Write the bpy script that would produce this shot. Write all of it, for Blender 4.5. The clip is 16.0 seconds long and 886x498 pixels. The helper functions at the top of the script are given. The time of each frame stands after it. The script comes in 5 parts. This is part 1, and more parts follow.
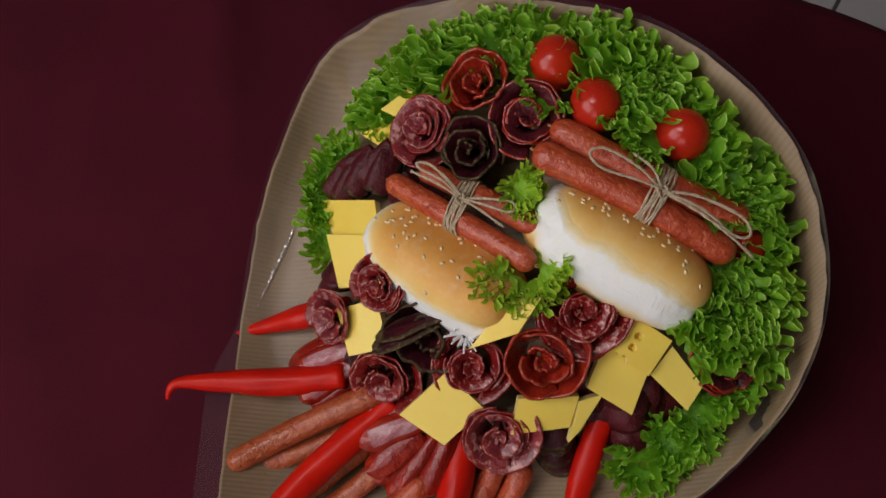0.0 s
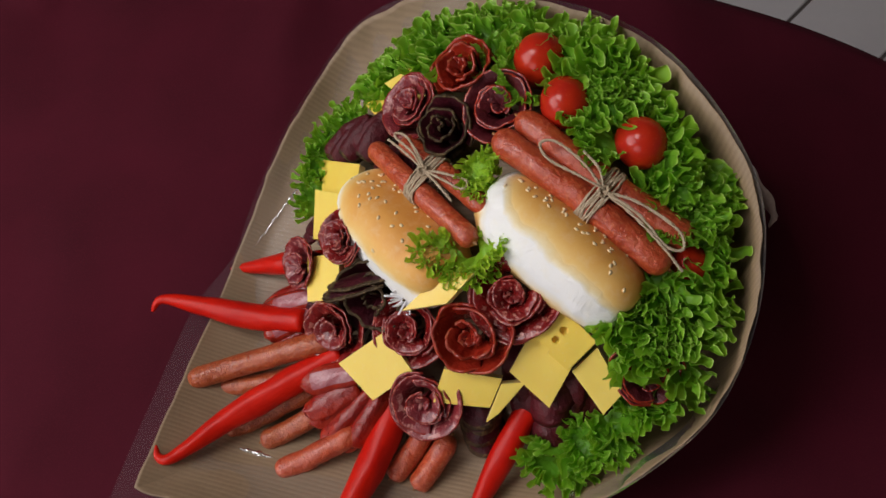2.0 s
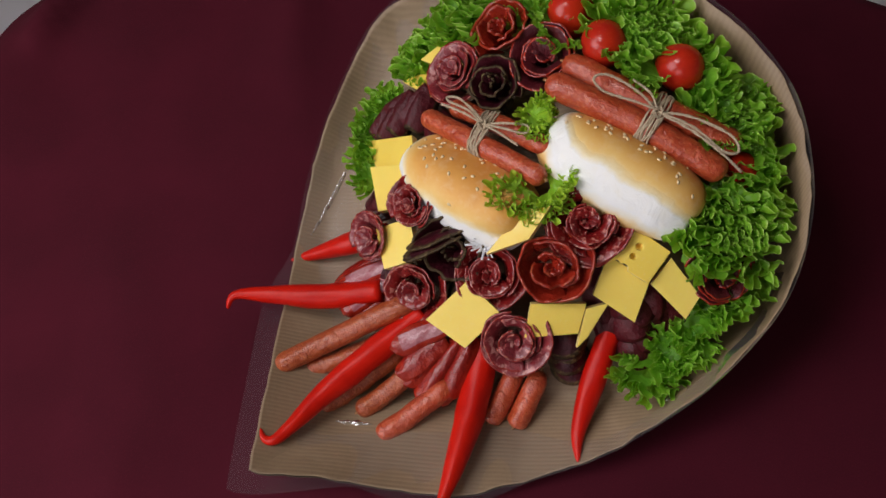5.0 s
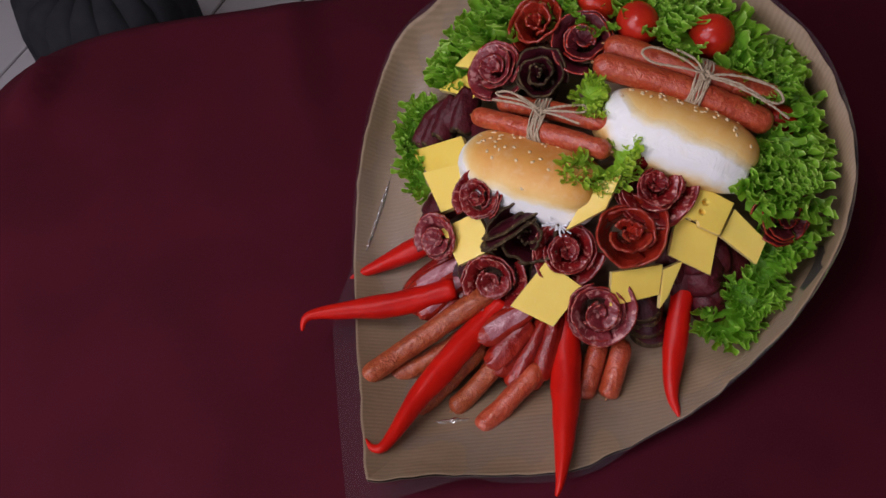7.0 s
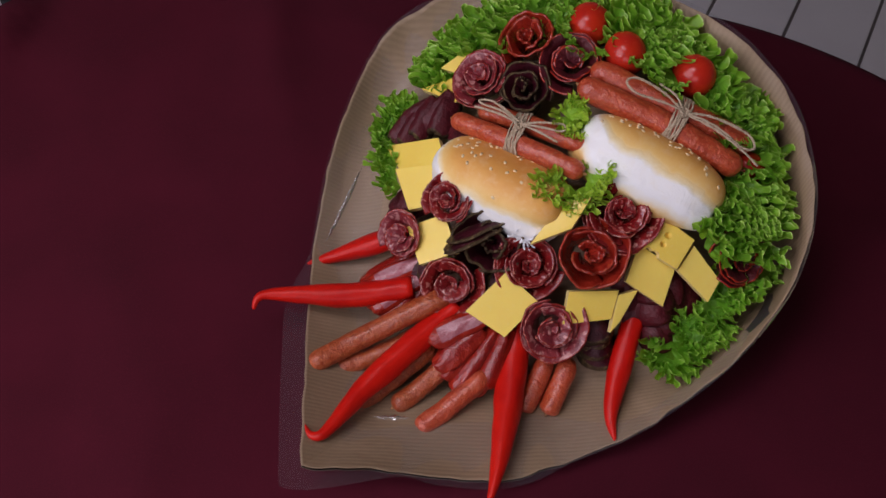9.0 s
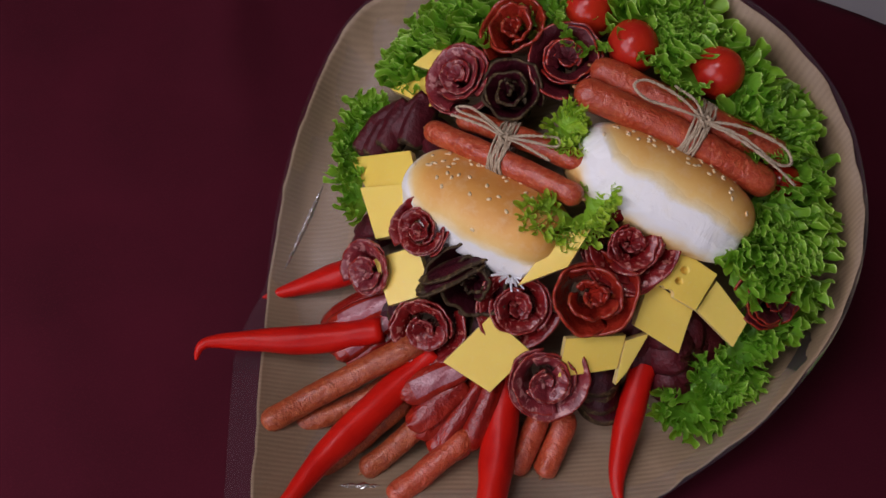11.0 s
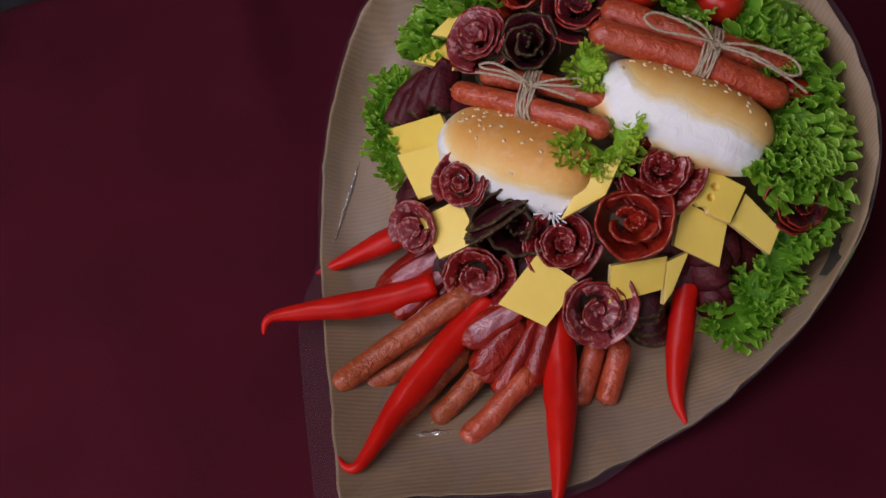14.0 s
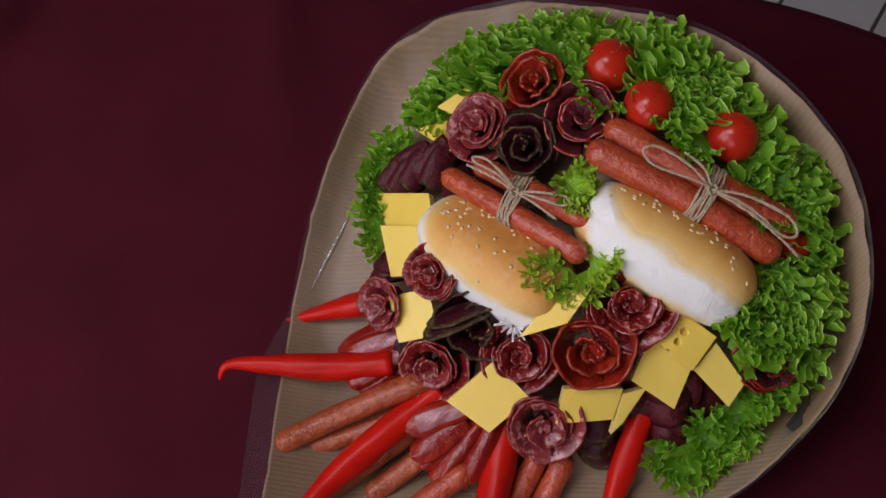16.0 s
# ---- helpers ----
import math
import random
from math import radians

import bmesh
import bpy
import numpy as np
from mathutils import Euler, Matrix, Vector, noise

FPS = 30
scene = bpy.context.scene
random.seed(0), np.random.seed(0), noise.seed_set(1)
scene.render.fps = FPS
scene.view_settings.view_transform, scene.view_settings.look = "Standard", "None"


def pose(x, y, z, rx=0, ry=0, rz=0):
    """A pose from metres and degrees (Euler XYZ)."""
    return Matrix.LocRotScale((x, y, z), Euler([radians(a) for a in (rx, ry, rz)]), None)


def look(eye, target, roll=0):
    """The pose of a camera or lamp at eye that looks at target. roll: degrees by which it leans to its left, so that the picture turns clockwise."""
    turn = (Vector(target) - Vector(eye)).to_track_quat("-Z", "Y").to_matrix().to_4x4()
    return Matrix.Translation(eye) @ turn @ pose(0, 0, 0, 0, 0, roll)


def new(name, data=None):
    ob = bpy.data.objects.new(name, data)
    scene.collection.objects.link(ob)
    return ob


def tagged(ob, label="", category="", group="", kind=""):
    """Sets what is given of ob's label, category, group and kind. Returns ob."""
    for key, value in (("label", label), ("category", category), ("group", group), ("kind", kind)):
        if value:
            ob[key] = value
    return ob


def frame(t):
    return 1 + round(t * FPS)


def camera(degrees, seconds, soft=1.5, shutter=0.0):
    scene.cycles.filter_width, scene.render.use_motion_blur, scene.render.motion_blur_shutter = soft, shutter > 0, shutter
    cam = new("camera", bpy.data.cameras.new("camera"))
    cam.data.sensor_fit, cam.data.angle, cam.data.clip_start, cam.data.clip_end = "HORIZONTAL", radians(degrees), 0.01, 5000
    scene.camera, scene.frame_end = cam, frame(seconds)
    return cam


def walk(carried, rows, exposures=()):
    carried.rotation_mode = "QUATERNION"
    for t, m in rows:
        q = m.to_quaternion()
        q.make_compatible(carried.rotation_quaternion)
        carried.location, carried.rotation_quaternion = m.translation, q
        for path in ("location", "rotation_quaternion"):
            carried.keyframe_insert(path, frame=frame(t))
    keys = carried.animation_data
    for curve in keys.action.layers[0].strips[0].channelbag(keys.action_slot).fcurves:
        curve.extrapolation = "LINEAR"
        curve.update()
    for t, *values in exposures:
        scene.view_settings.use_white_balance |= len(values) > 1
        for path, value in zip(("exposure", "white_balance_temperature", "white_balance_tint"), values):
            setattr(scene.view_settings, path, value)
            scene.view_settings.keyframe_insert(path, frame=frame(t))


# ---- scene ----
cam = camera(52.9, 16.0, soft=1.55)
PATH = [
    (0, (-0.041, -0.209, 1.491), (-0.089, 0.631, -0.323), -2.9),
    (0.5, (0.034, -0.215, 1.509), (-0.173, 0.632, -0.291), -8.1),
    (1, (0.081, -0.238, 1.504), (-0.251, 0.626, -0.269), -11.3),
    (1.5, (0.112, -0.242, 1.499), (-0.277, 0.617, -0.264), -12.7),
    (2, (0.124, -0.246, 1.493), (-0.292, 0.61, -0.266), -12.6),
    (2.5, (0.134, -0.258, 1.492), (-0.295, 0.601, -0.262), -12.7),
    (3, (0.131, -0.273, 1.48), (-0.314, 0.597, -0.265), -14.1),
    (3.5, (0.128, -0.303, 1.471), (-0.318, 0.587, -0.264), -14.7),
    (4, (0.151, -0.321, 1.491), (-0.308, 0.611, -0.218), -15.4),
    (4.5, (0.121, -0.343, 1.501), (-0.278, 0.613, -0.21), -15.0),
    (5, (0.02, -0.358, 1.508), (-0.236, 0.623, -0.216), -11.5),
    (5.2, (-0.008, -0.365, 1.508), (-0.222, 0.637, -0.21), -10.4),
    (7.3, (-0.145, -0.427, 1.504), (-0.1, 0.685, -0.158), -5.4),
    (7.5, (-0.145, -0.427, 1.504), (-0.073, 0.682, -0.158), -3.0),
    (8, (-0.148, -0.431, 1.509), (-0.016, 0.673, -0.153), 3.7),
    (8.5, (-0.16, -0.435, 1.507), (0.011, 0.68, -0.145), 8.5),
    (9, (-0.166, -0.432, 1.502), (-0.023, 0.688, -0.149), 6.3),
    (9.2, (-0.161, -0.42, 1.499), (-0.032, 0.681, -0.166), 5.2),
    (11.3, (-0.117, -0.294, 1.436), (-0.03, 0.708, -0.293), 3.2),
    (11.5, (-0.116, -0.297, 1.437), (-0.033, 0.705, -0.292), 2.8),
    (12, (-0.118, -0.307, 1.443), (-0.034, 0.702, -0.282), 2.6),
    (12.5, (-0.122, -0.328, 1.449), (-0.034, 0.703, -0.263), 2.1),
    (13, (-0.123, -0.336, 1.444), (-0.038, 0.704, -0.262), -1.1),
    (13.5, (-0.137, -0.346, 1.438), (-0.046, 0.694, -0.268), -3.3),
    (14, (-0.158, -0.365, 1.44), (-0.068, 0.692, -0.255), -4.0),
    (14.5, (-0.169, -0.376, 1.452), (-0.091, 0.678, -0.246), -5.5),
    (15, (-0.153, -0.377, 1.478), (-0.068, 0.667, -0.226), -4.0),
    (15.5, (-0.1, -0.305, 1.493), (-0.086, 0.666, -0.255), -1.3),
    (16, (-0.069, -0.246, 1.499), (-0.15, 0.653, -0.286), -2.5),
]
walk(cam, [(t, look(eye, target, roll)) for t, eye, target, roll in PATH], exposures=[(0.0, -0.32, 6400, 13), (0.5, -0.16, 6400, 13), (1.5, 0.0, 6350, 13), (4.5, 0.02, 6250, 13), (7.5, -0.22, 5950, 26), (9.0, -0.24, 5950, 26), (11.5, -0.38, 5950, 26), (13.0, -0.38, 5950, 26), (14.5, -0.32, 5950, 26), (16.0, -0.26, 6100, 22)])

# ---- light ----
TOP = 0.75  # height of the cloth on the table
world = bpy.data.worlds.new("world")
scene.world = world
world.use_nodes = True
wn = world.node_tree.nodes
sky = wn.new("ShaderNodeTexSky")
sky.sky_type = "NISHITA"
sky.sun_disc = False
sky.sun_elevation, sky.sun_rotation = radians(35), radians(200)
world.node_tree.links.new(sky.outputs[0], wn["Background"].inputs[0])
wn["Background"].inputs[1].default_value = 0.1


def area_lamp(name, at, target, sx, sy, watts, colour):
    lamp = bpy.data.lights.new(name, "AREA")
    lamp.shape, lamp.size, lamp.size_y, lamp.energy, lamp.color = "RECTANGLE", sx, sy, watts, colour
    ob = new(name, lamp)
    ob.matrix_world = look(at, target)
    return ob


# overhead lamp not seen anywhere, added for steeper light on the paper and buns
area_lamp("unseen_overhead_lamp", (-0.80, -0.20, 2.55), (-0.80, -0.199, 0), 0.8, 0.5, 8.5, (1.0, 0.97, 0.93))
area_lamp("window_light", (-1.44, -0.65, 1.92), (0, -0.1, 0.9), 1.3, 1.15, 22.0, (1.0, 0.97, 0.93))
# weak fill from the south, added behind the camera with no source in view
area_lamp("window_light", (-0.75, -2.13, 1.9), (-0.2, 0, 1.0), 1.3, 1.15, 6.0, (1.0, 0.98, 0.95))


# ---- materials ----
class Mat:
    """A principled material and short ways to wire noise into it."""

    def __init__(self, name, base, rough=0.5, **more):
        self.m = bpy.data.materials.new(name)
        self.m.use_nodes = True
        self.n, self.l = self.m.node_tree.nodes, self.m.node_tree.links
        self.b = self.n["Principled BSDF"]
        self.b.inputs["Base Color"].default_value = (*base, 1)
        self.b.inputs["Roughness"].default_value = rough
        for key, value in more.items():
            self.b.inputs[key.replace("_", " ")].default_value = value
        tc = self.n.new("ShaderNodeTexCoord")
        self.co = tc.outputs["Object"]
        self.base = None

    def noise(self, scale, detail=4.0, rough=0.55, distort=0.0, co=None):
        t = self.n.new("ShaderNodeTexNoise")
        t.inputs["Scale"].default_value, t.inputs["Detail"].default_value = scale, detail
        t.inputs["Roughness"].default_value, t.inputs["Distortion"].default_value = rough, distort
        self.l.new(co or self.co, t.inputs["Vector"])
        return t.outputs["Fac"]

    def cells(self, scale, feature="F1", rand=1.0):
        t = self.n.new("ShaderNodeTexVoronoi")
        t.feature = feature
        t.inputs["Scale"].default_value, t.inputs["Randomness"].default_value = scale, rand
        self.l.new(self.co, t.inputs["Vector"])
        return t.outputs["Distance"]

    def wave(self, scale, axis="Y", distort=1.0, dscale=1.0):
        t = self.n.new("ShaderNodeTexWave")
        t.bands_direction = axis
        t.inputs["Scale"].default_value, t.inputs["Distortion"].default_value = scale, distort
        t.inputs["Detail Scale"].default_value = dscale
        self.l.new(self.co, t.inputs["Vector"])
        return t.outputs["Fac"]

    def axis(self, name):
        s = self.n.new("ShaderNodeSeparateXYZ")
        self.l.new(self.co, s.inputs[0])
        return s.outputs[name]

    def random(self):
        return self.n.new("ShaderNodeObjectInfo").outputs["Random"]

    def math(self, op, a, b=0.0, clamp=False):
        t = self.n.new("ShaderNodeMath")
        t.operation, t.use_clamp = op, clamp
        for k, v in enumerate((a, b)):
            if isinstance(v, (int, float)):
                t.inputs[k].default_value = v
            else:
                self.l.new(v, t.inputs[k])
        return t.outputs[0]

    def ramp(self, fac, lo, hi):
        t = self.n.new("ShaderNodeMapRange")
        t.inputs["From Min"].default_value, t.inputs["From Max"].default_value = lo, hi
        self.l.new(fac, t.inputs["Value"])
        return t.outputs["Result"]

    def colours(self, fac, stops):
        t = self.n.new("ShaderNodeValToRGB")
        el = t.color_ramp.elements
        while len(el) < len(stops):
            el.new(0.5)
        for e, (p, c) in zip(el, stops):
            e.position, e.color = p, (*c, 1)
        self.l.new(fac, t.inputs[0])
        self.put(t.outputs[0])
        return self

    def mix(self, fac, colour):
        t = self.n.new("ShaderNodeMix")
        t.data_type = "RGBA"
        if isinstance(fac, (int, float)):
            t.inputs["Factor"].default_value = fac
        else:
            self.l.new(fac, t.inputs["Factor"])
        if self.base is None:
            t.inputs["A"].default_value = self.b.inputs["Base Color"].default_value
        else:
            self.l.new(self.base, t.inputs["A"])
        t.inputs["B"].default_value = (*colour, 1)
        self.put(t.outputs["Result"])
        return self

    def put(self, out):
        self.base = out
        self.l.new(out, self.b.inputs["Base Color"])

    def rough(self, fac, lo, hi):
        t = self.n.new("ShaderNodeMapRange")
        t.inputs["To Min"].default_value, t.inputs["To Max"].default_value = lo, hi
        self.l.new(fac, t.inputs["Value"])
        self.l.new(t.outputs["Result"], self.b.inputs["Roughness"])
        return self

    def bump(self, height, strength, distance):
        t = self.n.new("ShaderNodeBump")
        t.inputs["Strength"].default_value, t.inputs["Distance"].default_value = strength, distance
        self.l.new(height, t.inputs["Height"])
        old = self.b.inputs["Normal"].links
        if old:
            self.l.new(old[0].from_socket, t.inputs["Normal"])
        self.l.new(t.outputs[0], self.b.inputs["Normal"])
        return self


def make_materials():
    M = {}
    m = Mat("burgundy_cloth", (0.066, 0.0040, 0.0120), 0.9, Specular_IOR_Level=0.15)
    m.mix(m.ramp(m.noise(9, 5), 0.35, 0.75), (0.046, 0.0028, 0.0084))
    m.mix(m.ramp(m.noise(700, 2), 0.5, 0.8), (0.074, 0.006, 0.014))
    m.bump(m.noise(900, 2), 0.25, 0.0006).bump(m.noise(14, 3), 0.25, 0.006).bump(m.noise(4.5, 2), 0.4, 0.03)
    M["cloth"] = m.m

    m = Mat("ribbed_kraft_paper", (0.280, 0.190, 0.112), 0.42, Specular_IOR_Level=0.4)
    w = m.wave(84, "Y", 0.4, 1.5)
    m.mix(m.math("MULTIPLY", m.ramp(w, 0.15, 0.9), m.ramp(m.noise(9, 3), 0.3, 0.75)), (0.215, 0.143, 0.082))
    m.mix(m.math("MULTIPLY", m.ramp(m.noise(12, 5), 0.4, 0.8), 0.5), (0.225, 0.150, 0.086))
    m.mix(m.math("MULTIPLY", m.ramp(m.noise(420, 3), 0.55, 0.8), 0.5), (0.17, 0.11, 0.065))
    m.bump(w, 0.13, 0.0010).bump(m.noise(16, 3, 0.5, 0.6), 0.35, 0.006).rough(m.noise(40, 3), 0.42, 0.7)
    M["paper"] = m.m

    m = Mat("outer_kraft_paper", (0.12, 0.08, 0.055), 0.8)
    w = m.wave(60, "Z", 0.5, 1.0)
    m.mix(m.ramp(w, 0.2, 0.9), (0.075, 0.05, 0.036)).mix(m.math("MULTIPLY", m.noise(25, 4), 0.5), (0.06, 0.04, 0.03))
    m.bump(w, 0.4, 0.001)
    M["paper_outer"] = m.m

    m = bpy.data.materials.new("cellophane")
    m.use_nodes = True
    n, l = m.node_tree.nodes, m.node_tree.links
    clear, gloss, mixer = n.new("ShaderNodeBsdfTransparent"), n.new("ShaderNodeBsdfGlossy"), n.new("ShaderNodeMixShader")
    clear.inputs[0].default_value = (0.93, 0.93, 0.94, 1)
    gloss.inputs["Roughness"].default_value = 0.25
    fres = n.new("ShaderNodeFresnel")
    fres.inputs[0].default_value = 1.22
    tc, wr, bp = n.new("ShaderNodeTexCoord"), n.new("ShaderNodeTexNoise"), n.new("ShaderNodeBump")
    wr.inputs["Scale"].default_value, wr.inputs["Detail"].default_value, wr.inputs["Distortion"].default_value = 11, 2, 0.8
    bp.inputs["Strength"].default_value, bp.inputs["Distance"].default_value = 0.3, 0.004
    l.new(tc.outputs["Object"], wr.inputs[0]), l.new(wr.outputs["Fac"], bp.inputs["Height"])
    l.new(bp.outputs[0], gloss.inputs["Normal"]), l.new(fres.outputs[0], mixer.inputs[0])
    l.new(clear.outputs[0], mixer.inputs[1]), l.new(gloss.outputs[0], mixer.inputs[2])
    # a trace of milkiness in the film
    milk, cloudy = n.new("ShaderNodeBsdfDiffuse"), n.new("ShaderNodeMixShader")
    milk.inputs[0].default_value, cloudy.inputs[0].default_value = (0.75, 0.72, 0.80, 1), 0.03
    l.new(mixer.outputs[0], cloudy.inputs[1]), l.new(milk.outputs[0], cloudy.inputs[2])
    l.new(cloudy.outputs[0], n["Material Output"].inputs[0])
    M["cellophane"] = m
    m = m.copy()
    m.name = "cellophane_crease"
    for node in m.node_tree.nodes:
        if node.type == "FRESNEL":
            node.inputs[0].default_value = 2.2
        if node.type == "BSDF_GLOSSY":
            node.inputs["Roughness"].default_value = 0.22
        if node.type == "TEX_NOISE":
            node.inputs["Scale"].default_value = 130
        if node.type == "BUMP":
            node.inputs["Strength"].default_value = 1.0
        if node.type == "BSDF_TRANSPARENT":
            node.inputs[0].default_value = (1, 1, 1, 1)
    M["crease"] = m

    def meat(key, deep, mid, fat, amount, rough, scale=230.0):
        m = Mat(key, mid, rough, Specular_IOR_Level=0.25 if "beef" in key or "ham" in key else 0.5, Coat_Weight=0.0 if "beef" in key or "ham" in key else 0.12 if "bacon" in key else 0.28, Coat_Roughness=0.07)
        m.mix(m.ramp(m.noise(70, 4, 0.6, 0.6), 0.35, 0.65), deep)
        m.mix(m.math("MULTIPLY", m.ramp(m.noise(scale, 2, 0.5, 0.5), 1 - amount, 1.06 - amount), 0.85), fat)
        m.mix(m.math("MULTIPLY", m.random(), 0.25), deep)
        m.bump(m.noise(500, 3), 0.5, 0.001).bump(m.noise(130, 3), 0.5, 0.003).rough(m.noise(90, 3), rough - 0.14, rough + 0.16)
        M[key] = m.m

    meat("salami", (0.11, 0.004, 0.005), (0.24, 0.013, 0.011), (0.50, 0.17, 0.13), 0.41, 0.2)
    meat("salami_pale", (0.14, 0.012, 0.018), (0.25, 0.026, 0.030), (0.54, 0.24, 0.21), 0.45, 0.32, 190.0)
    meat("salami_edge", (0.15, 0.007, 0.006), (0.28, 0.024, 0.016), (0.50, 0.18, 0.12), 0.41, 0.26, 260.0)
    meat("chorizo", (0.20, 0.010, 0.005), (0.34, 0.025, 0.010), (0.47, 0.080, 0.025), 0.36, 0.2, 130.0)
    meat("chorizo_edge", (0.26, 0.015, 0.005), (0.36, 0.032, 0.010), (0.42, 0.09, 0.03), 0.42, 0.3)
    meat("cured_beef", (0.024, 0.0025, 0.005), (0.055, 0.005, 0.010), (0.12, 0.018, 0.022), 0.34, 0.45, 120.0)
    meat("beef_edge", (0.030, 0.017, 0.007), (0.062, 0.036, 0.014), (0.13, 0.085, 0.034), 0.45, 0.6)
    meat("purple_ham", (0.050, 0.005, 0.008), (0.092, 0.009, 0.013), (0.18, 0.035, 0.030), 0.30, 0.42, 120.0)
    meat("bacon_fat", (0.30, 0.07, 0.08), (0.37, 0.13, 0.145), (0.46, 0.23, 0.245), 0.5, 0.24, 40.0)
    meat("bacon_rim", (0.26, 0.012, 0.005), (0.38, 0.028, 0.010), (0.48, 0.10, 0.05), 0.34, 0.22, 120.0)
    meat("bacon_red", (0.20, 0.008, 0.004), (0.30, 0.016, 0.008), (0.40, 0.06, 0.035), 0.24, 0.2, 60.0)

    def sausage(key, deep, mid, light, rough, bump):
        m = Mat(key, mid, rough, Specular_IOR_Level=0.5, Coat_Weight=0.25, Coat_Roughness=0.15)
        m.mix(m.ramp(m.noise(90, 5, 0.65, 0.6), 0.38, 0.66), deep)
        m.mix(m.math("MULTIPLY", m.ramp(m.noise(330, 4, 0.65), 0.5, 0.68), 0.75), light)
        m.mix(m.math("MULTIPLY", m.random(), 0.3), deep)
        m.bump(m.noise(420, 3, 0.6, 0.8), bump * 0.8, 0.0012).bump(m.noise(120, 3, 0.5, 0.8), 0.7, 0.003).rough(m.noise(120, 3), rough - 0.1, rough + 0.18)
        M[key] = m.m

    sausage("frankfurter", (0.34, 0.034, 0.010), (0.49, 0.074, 0.022), (0.60, 0.17, 0.07), 0.3, 0.8)
    sausage("smoked_sausage", (0.25, 0.034, 0.008), (0.42, 0.080, 0.020), (0.56, 0.18, 0.06), 0.3, 1.1)
    sausage("sausage_tip", (0.25, 0.10, 0.03), (0.35, 0.16, 0.05), (0.42, 0.22, 0.08), 0.45, 0.5)

    m = Mat("chilli", (0.58, 0.011, 0.002), 0.36, Specular_IOR_Level=0.18, Coat_Weight=0.03, Coat_Roughness=0.08)
    m.mix(m.ramp(m.noise(38, 3), 0.4, 0.7), (0.48, 0.007, 0.002)).mix(m.math("MULTIPLY", m.random(), 0.3), (0.40, 0.006, 0.004))
    m.bump(m.noise(40, 2), 0.35, 0.003).bump(m.noise(190, 2), 0.2, 0.0008)
    M["chilli"] = m.m

    m = Mat("tomato", (0.47, 0.022, 0.005), 0.2, Specular_IOR_Level=0.3, Coat_Weight=0.06, Coat_Roughness=0.06)
    m.mix(m.ramp(m.noise(45, 3), 0.4, 0.75), (0.40, 0.014, 0.008))
    m.mix(m.math("MULTIPLY", m.ramp(m.noise(500, 2), 0.62, 0.75), 0.35), (0.58, 0.11, 0.04))
    M["tomato"] = m.m

    m = Mat("cheese", (0.88, 0.64, 0.095), 0.42, Subsurface_Weight=0.12, Coat_Weight=0.08)
    m.b.inputs["Subsurface Radius"].default_value = (0.006, 0.004, 0.001)
    m.mix(m.ramp(m.noise(30, 4), 0.35, 0.75), (0.85, 0.57, 0.065))
    m.mix(m.math("MULTIPLY", m.random(), 0.5), (0.88, 0.70, 0.17))
    m.mix(m.math("MULTIPLY", m.ramp(m.noise(320, 3), 0.58, 0.75), 0.3), (0.86, 0.70, 0.34))
    m.bump(m.noise(150, 3), 0.14, 0.001).rough(m.noise(60, 2), 0.3, 0.55)
    M["cheese"] = m.m
    m = Mat("cheese_side", (0.80, 0.60, 0.23), 0.5, Subsurface_Weight=0.1)
    m.mix(m.ramp(m.noise(120, 3), 0.4, 0.7), (0.72, 0.50, 0.15)).bump(m.noise(200, 3), 0.3, 0.001)
    M["cheese_side"] = m.m

    for key, shift in (("bun", 0.0), ("bun_torn", 0.006)):
        m = Mat(key + "_crust", (0.80, 0.74, 0.62), 0.5, Specular_IOR_Level=0.4)
        h = m.math("ADD", m.axis("Z"), m.math("MULTIPLY", m.math("SUBTRACT", m.noise(28, 4), 0.5), 0.024))
        h = m.math("ADD", h, m.math("MULTIPLY", m.ramp(m.axis("X"), 0.048, 0.070), 0.016))
        h = m.math("SUBTRACT", h, m.math("MULTIPLY", m.ramp(m.axis("X"), -0.042, -0.066), 0.022))
        m.colours(m.ramp(h, -0.034 + shift, 0.034 + shift), [(0.0, (0.70, 0.40, 0.12)), (0.05, (0.80, 0.58, 0.28)), (0.12, (0.84, 0.78, 0.66)), (0.2, (0.84, 0.83, 0.81)), (0.50, (0.85, 0.83, 0.79)), (0.57, (0.84, 0.70, 0.42)), (0.68, (0.82, 0.53, 0.17)), (0.84, (0.74, 0.37, 0.08)), (1.0, (0.62, 0.25, 0.045))])
        m.mix(m.math("MULTIPLY", m.ramp(m.noise(120, 4), 0.5, 0.75), 0.2), (0.86, 0.76, 0.52))
        soft = m.math("MULTIPLY", m.ramp(h, 0.010 + shift, 0.0 + shift), m.ramp(h, -0.026 + shift, -0.014 + shift), True)
        m.bump(m.math("MULTIPLY", m.noise(38, 4, 0.6, 0.8), soft), 0.42, 0.007).bump(m.noise(160, 3), 0.05, 0.001).rough(m.noise(50, 3), 0.4, 0.62)
        M[key] = m.m
    m = Mat("sesame", (0.84, 0.68, 0.42), 0.4)
    m.mix(m.noise(300, 2), (0.76, 0.54, 0.26))
    M["sesame"] = m.m

    m = Mat("lettuce", (0.235, 0.50, 0.028), 0.36, Specular_IOR_Level=0.35)
    m.mix(m.ramp(m.noise(40, 4), 0.35, 0.7), (0.145, 0.39, 0.020))
    # paler leaf tips; also paints lit ruffle tops and darker hollows by height
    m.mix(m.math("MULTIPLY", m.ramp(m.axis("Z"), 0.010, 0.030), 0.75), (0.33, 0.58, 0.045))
    m.mix(m.math("MULTIPLY", m.random(), 0.35), (0.070, 0.25, 0.022))
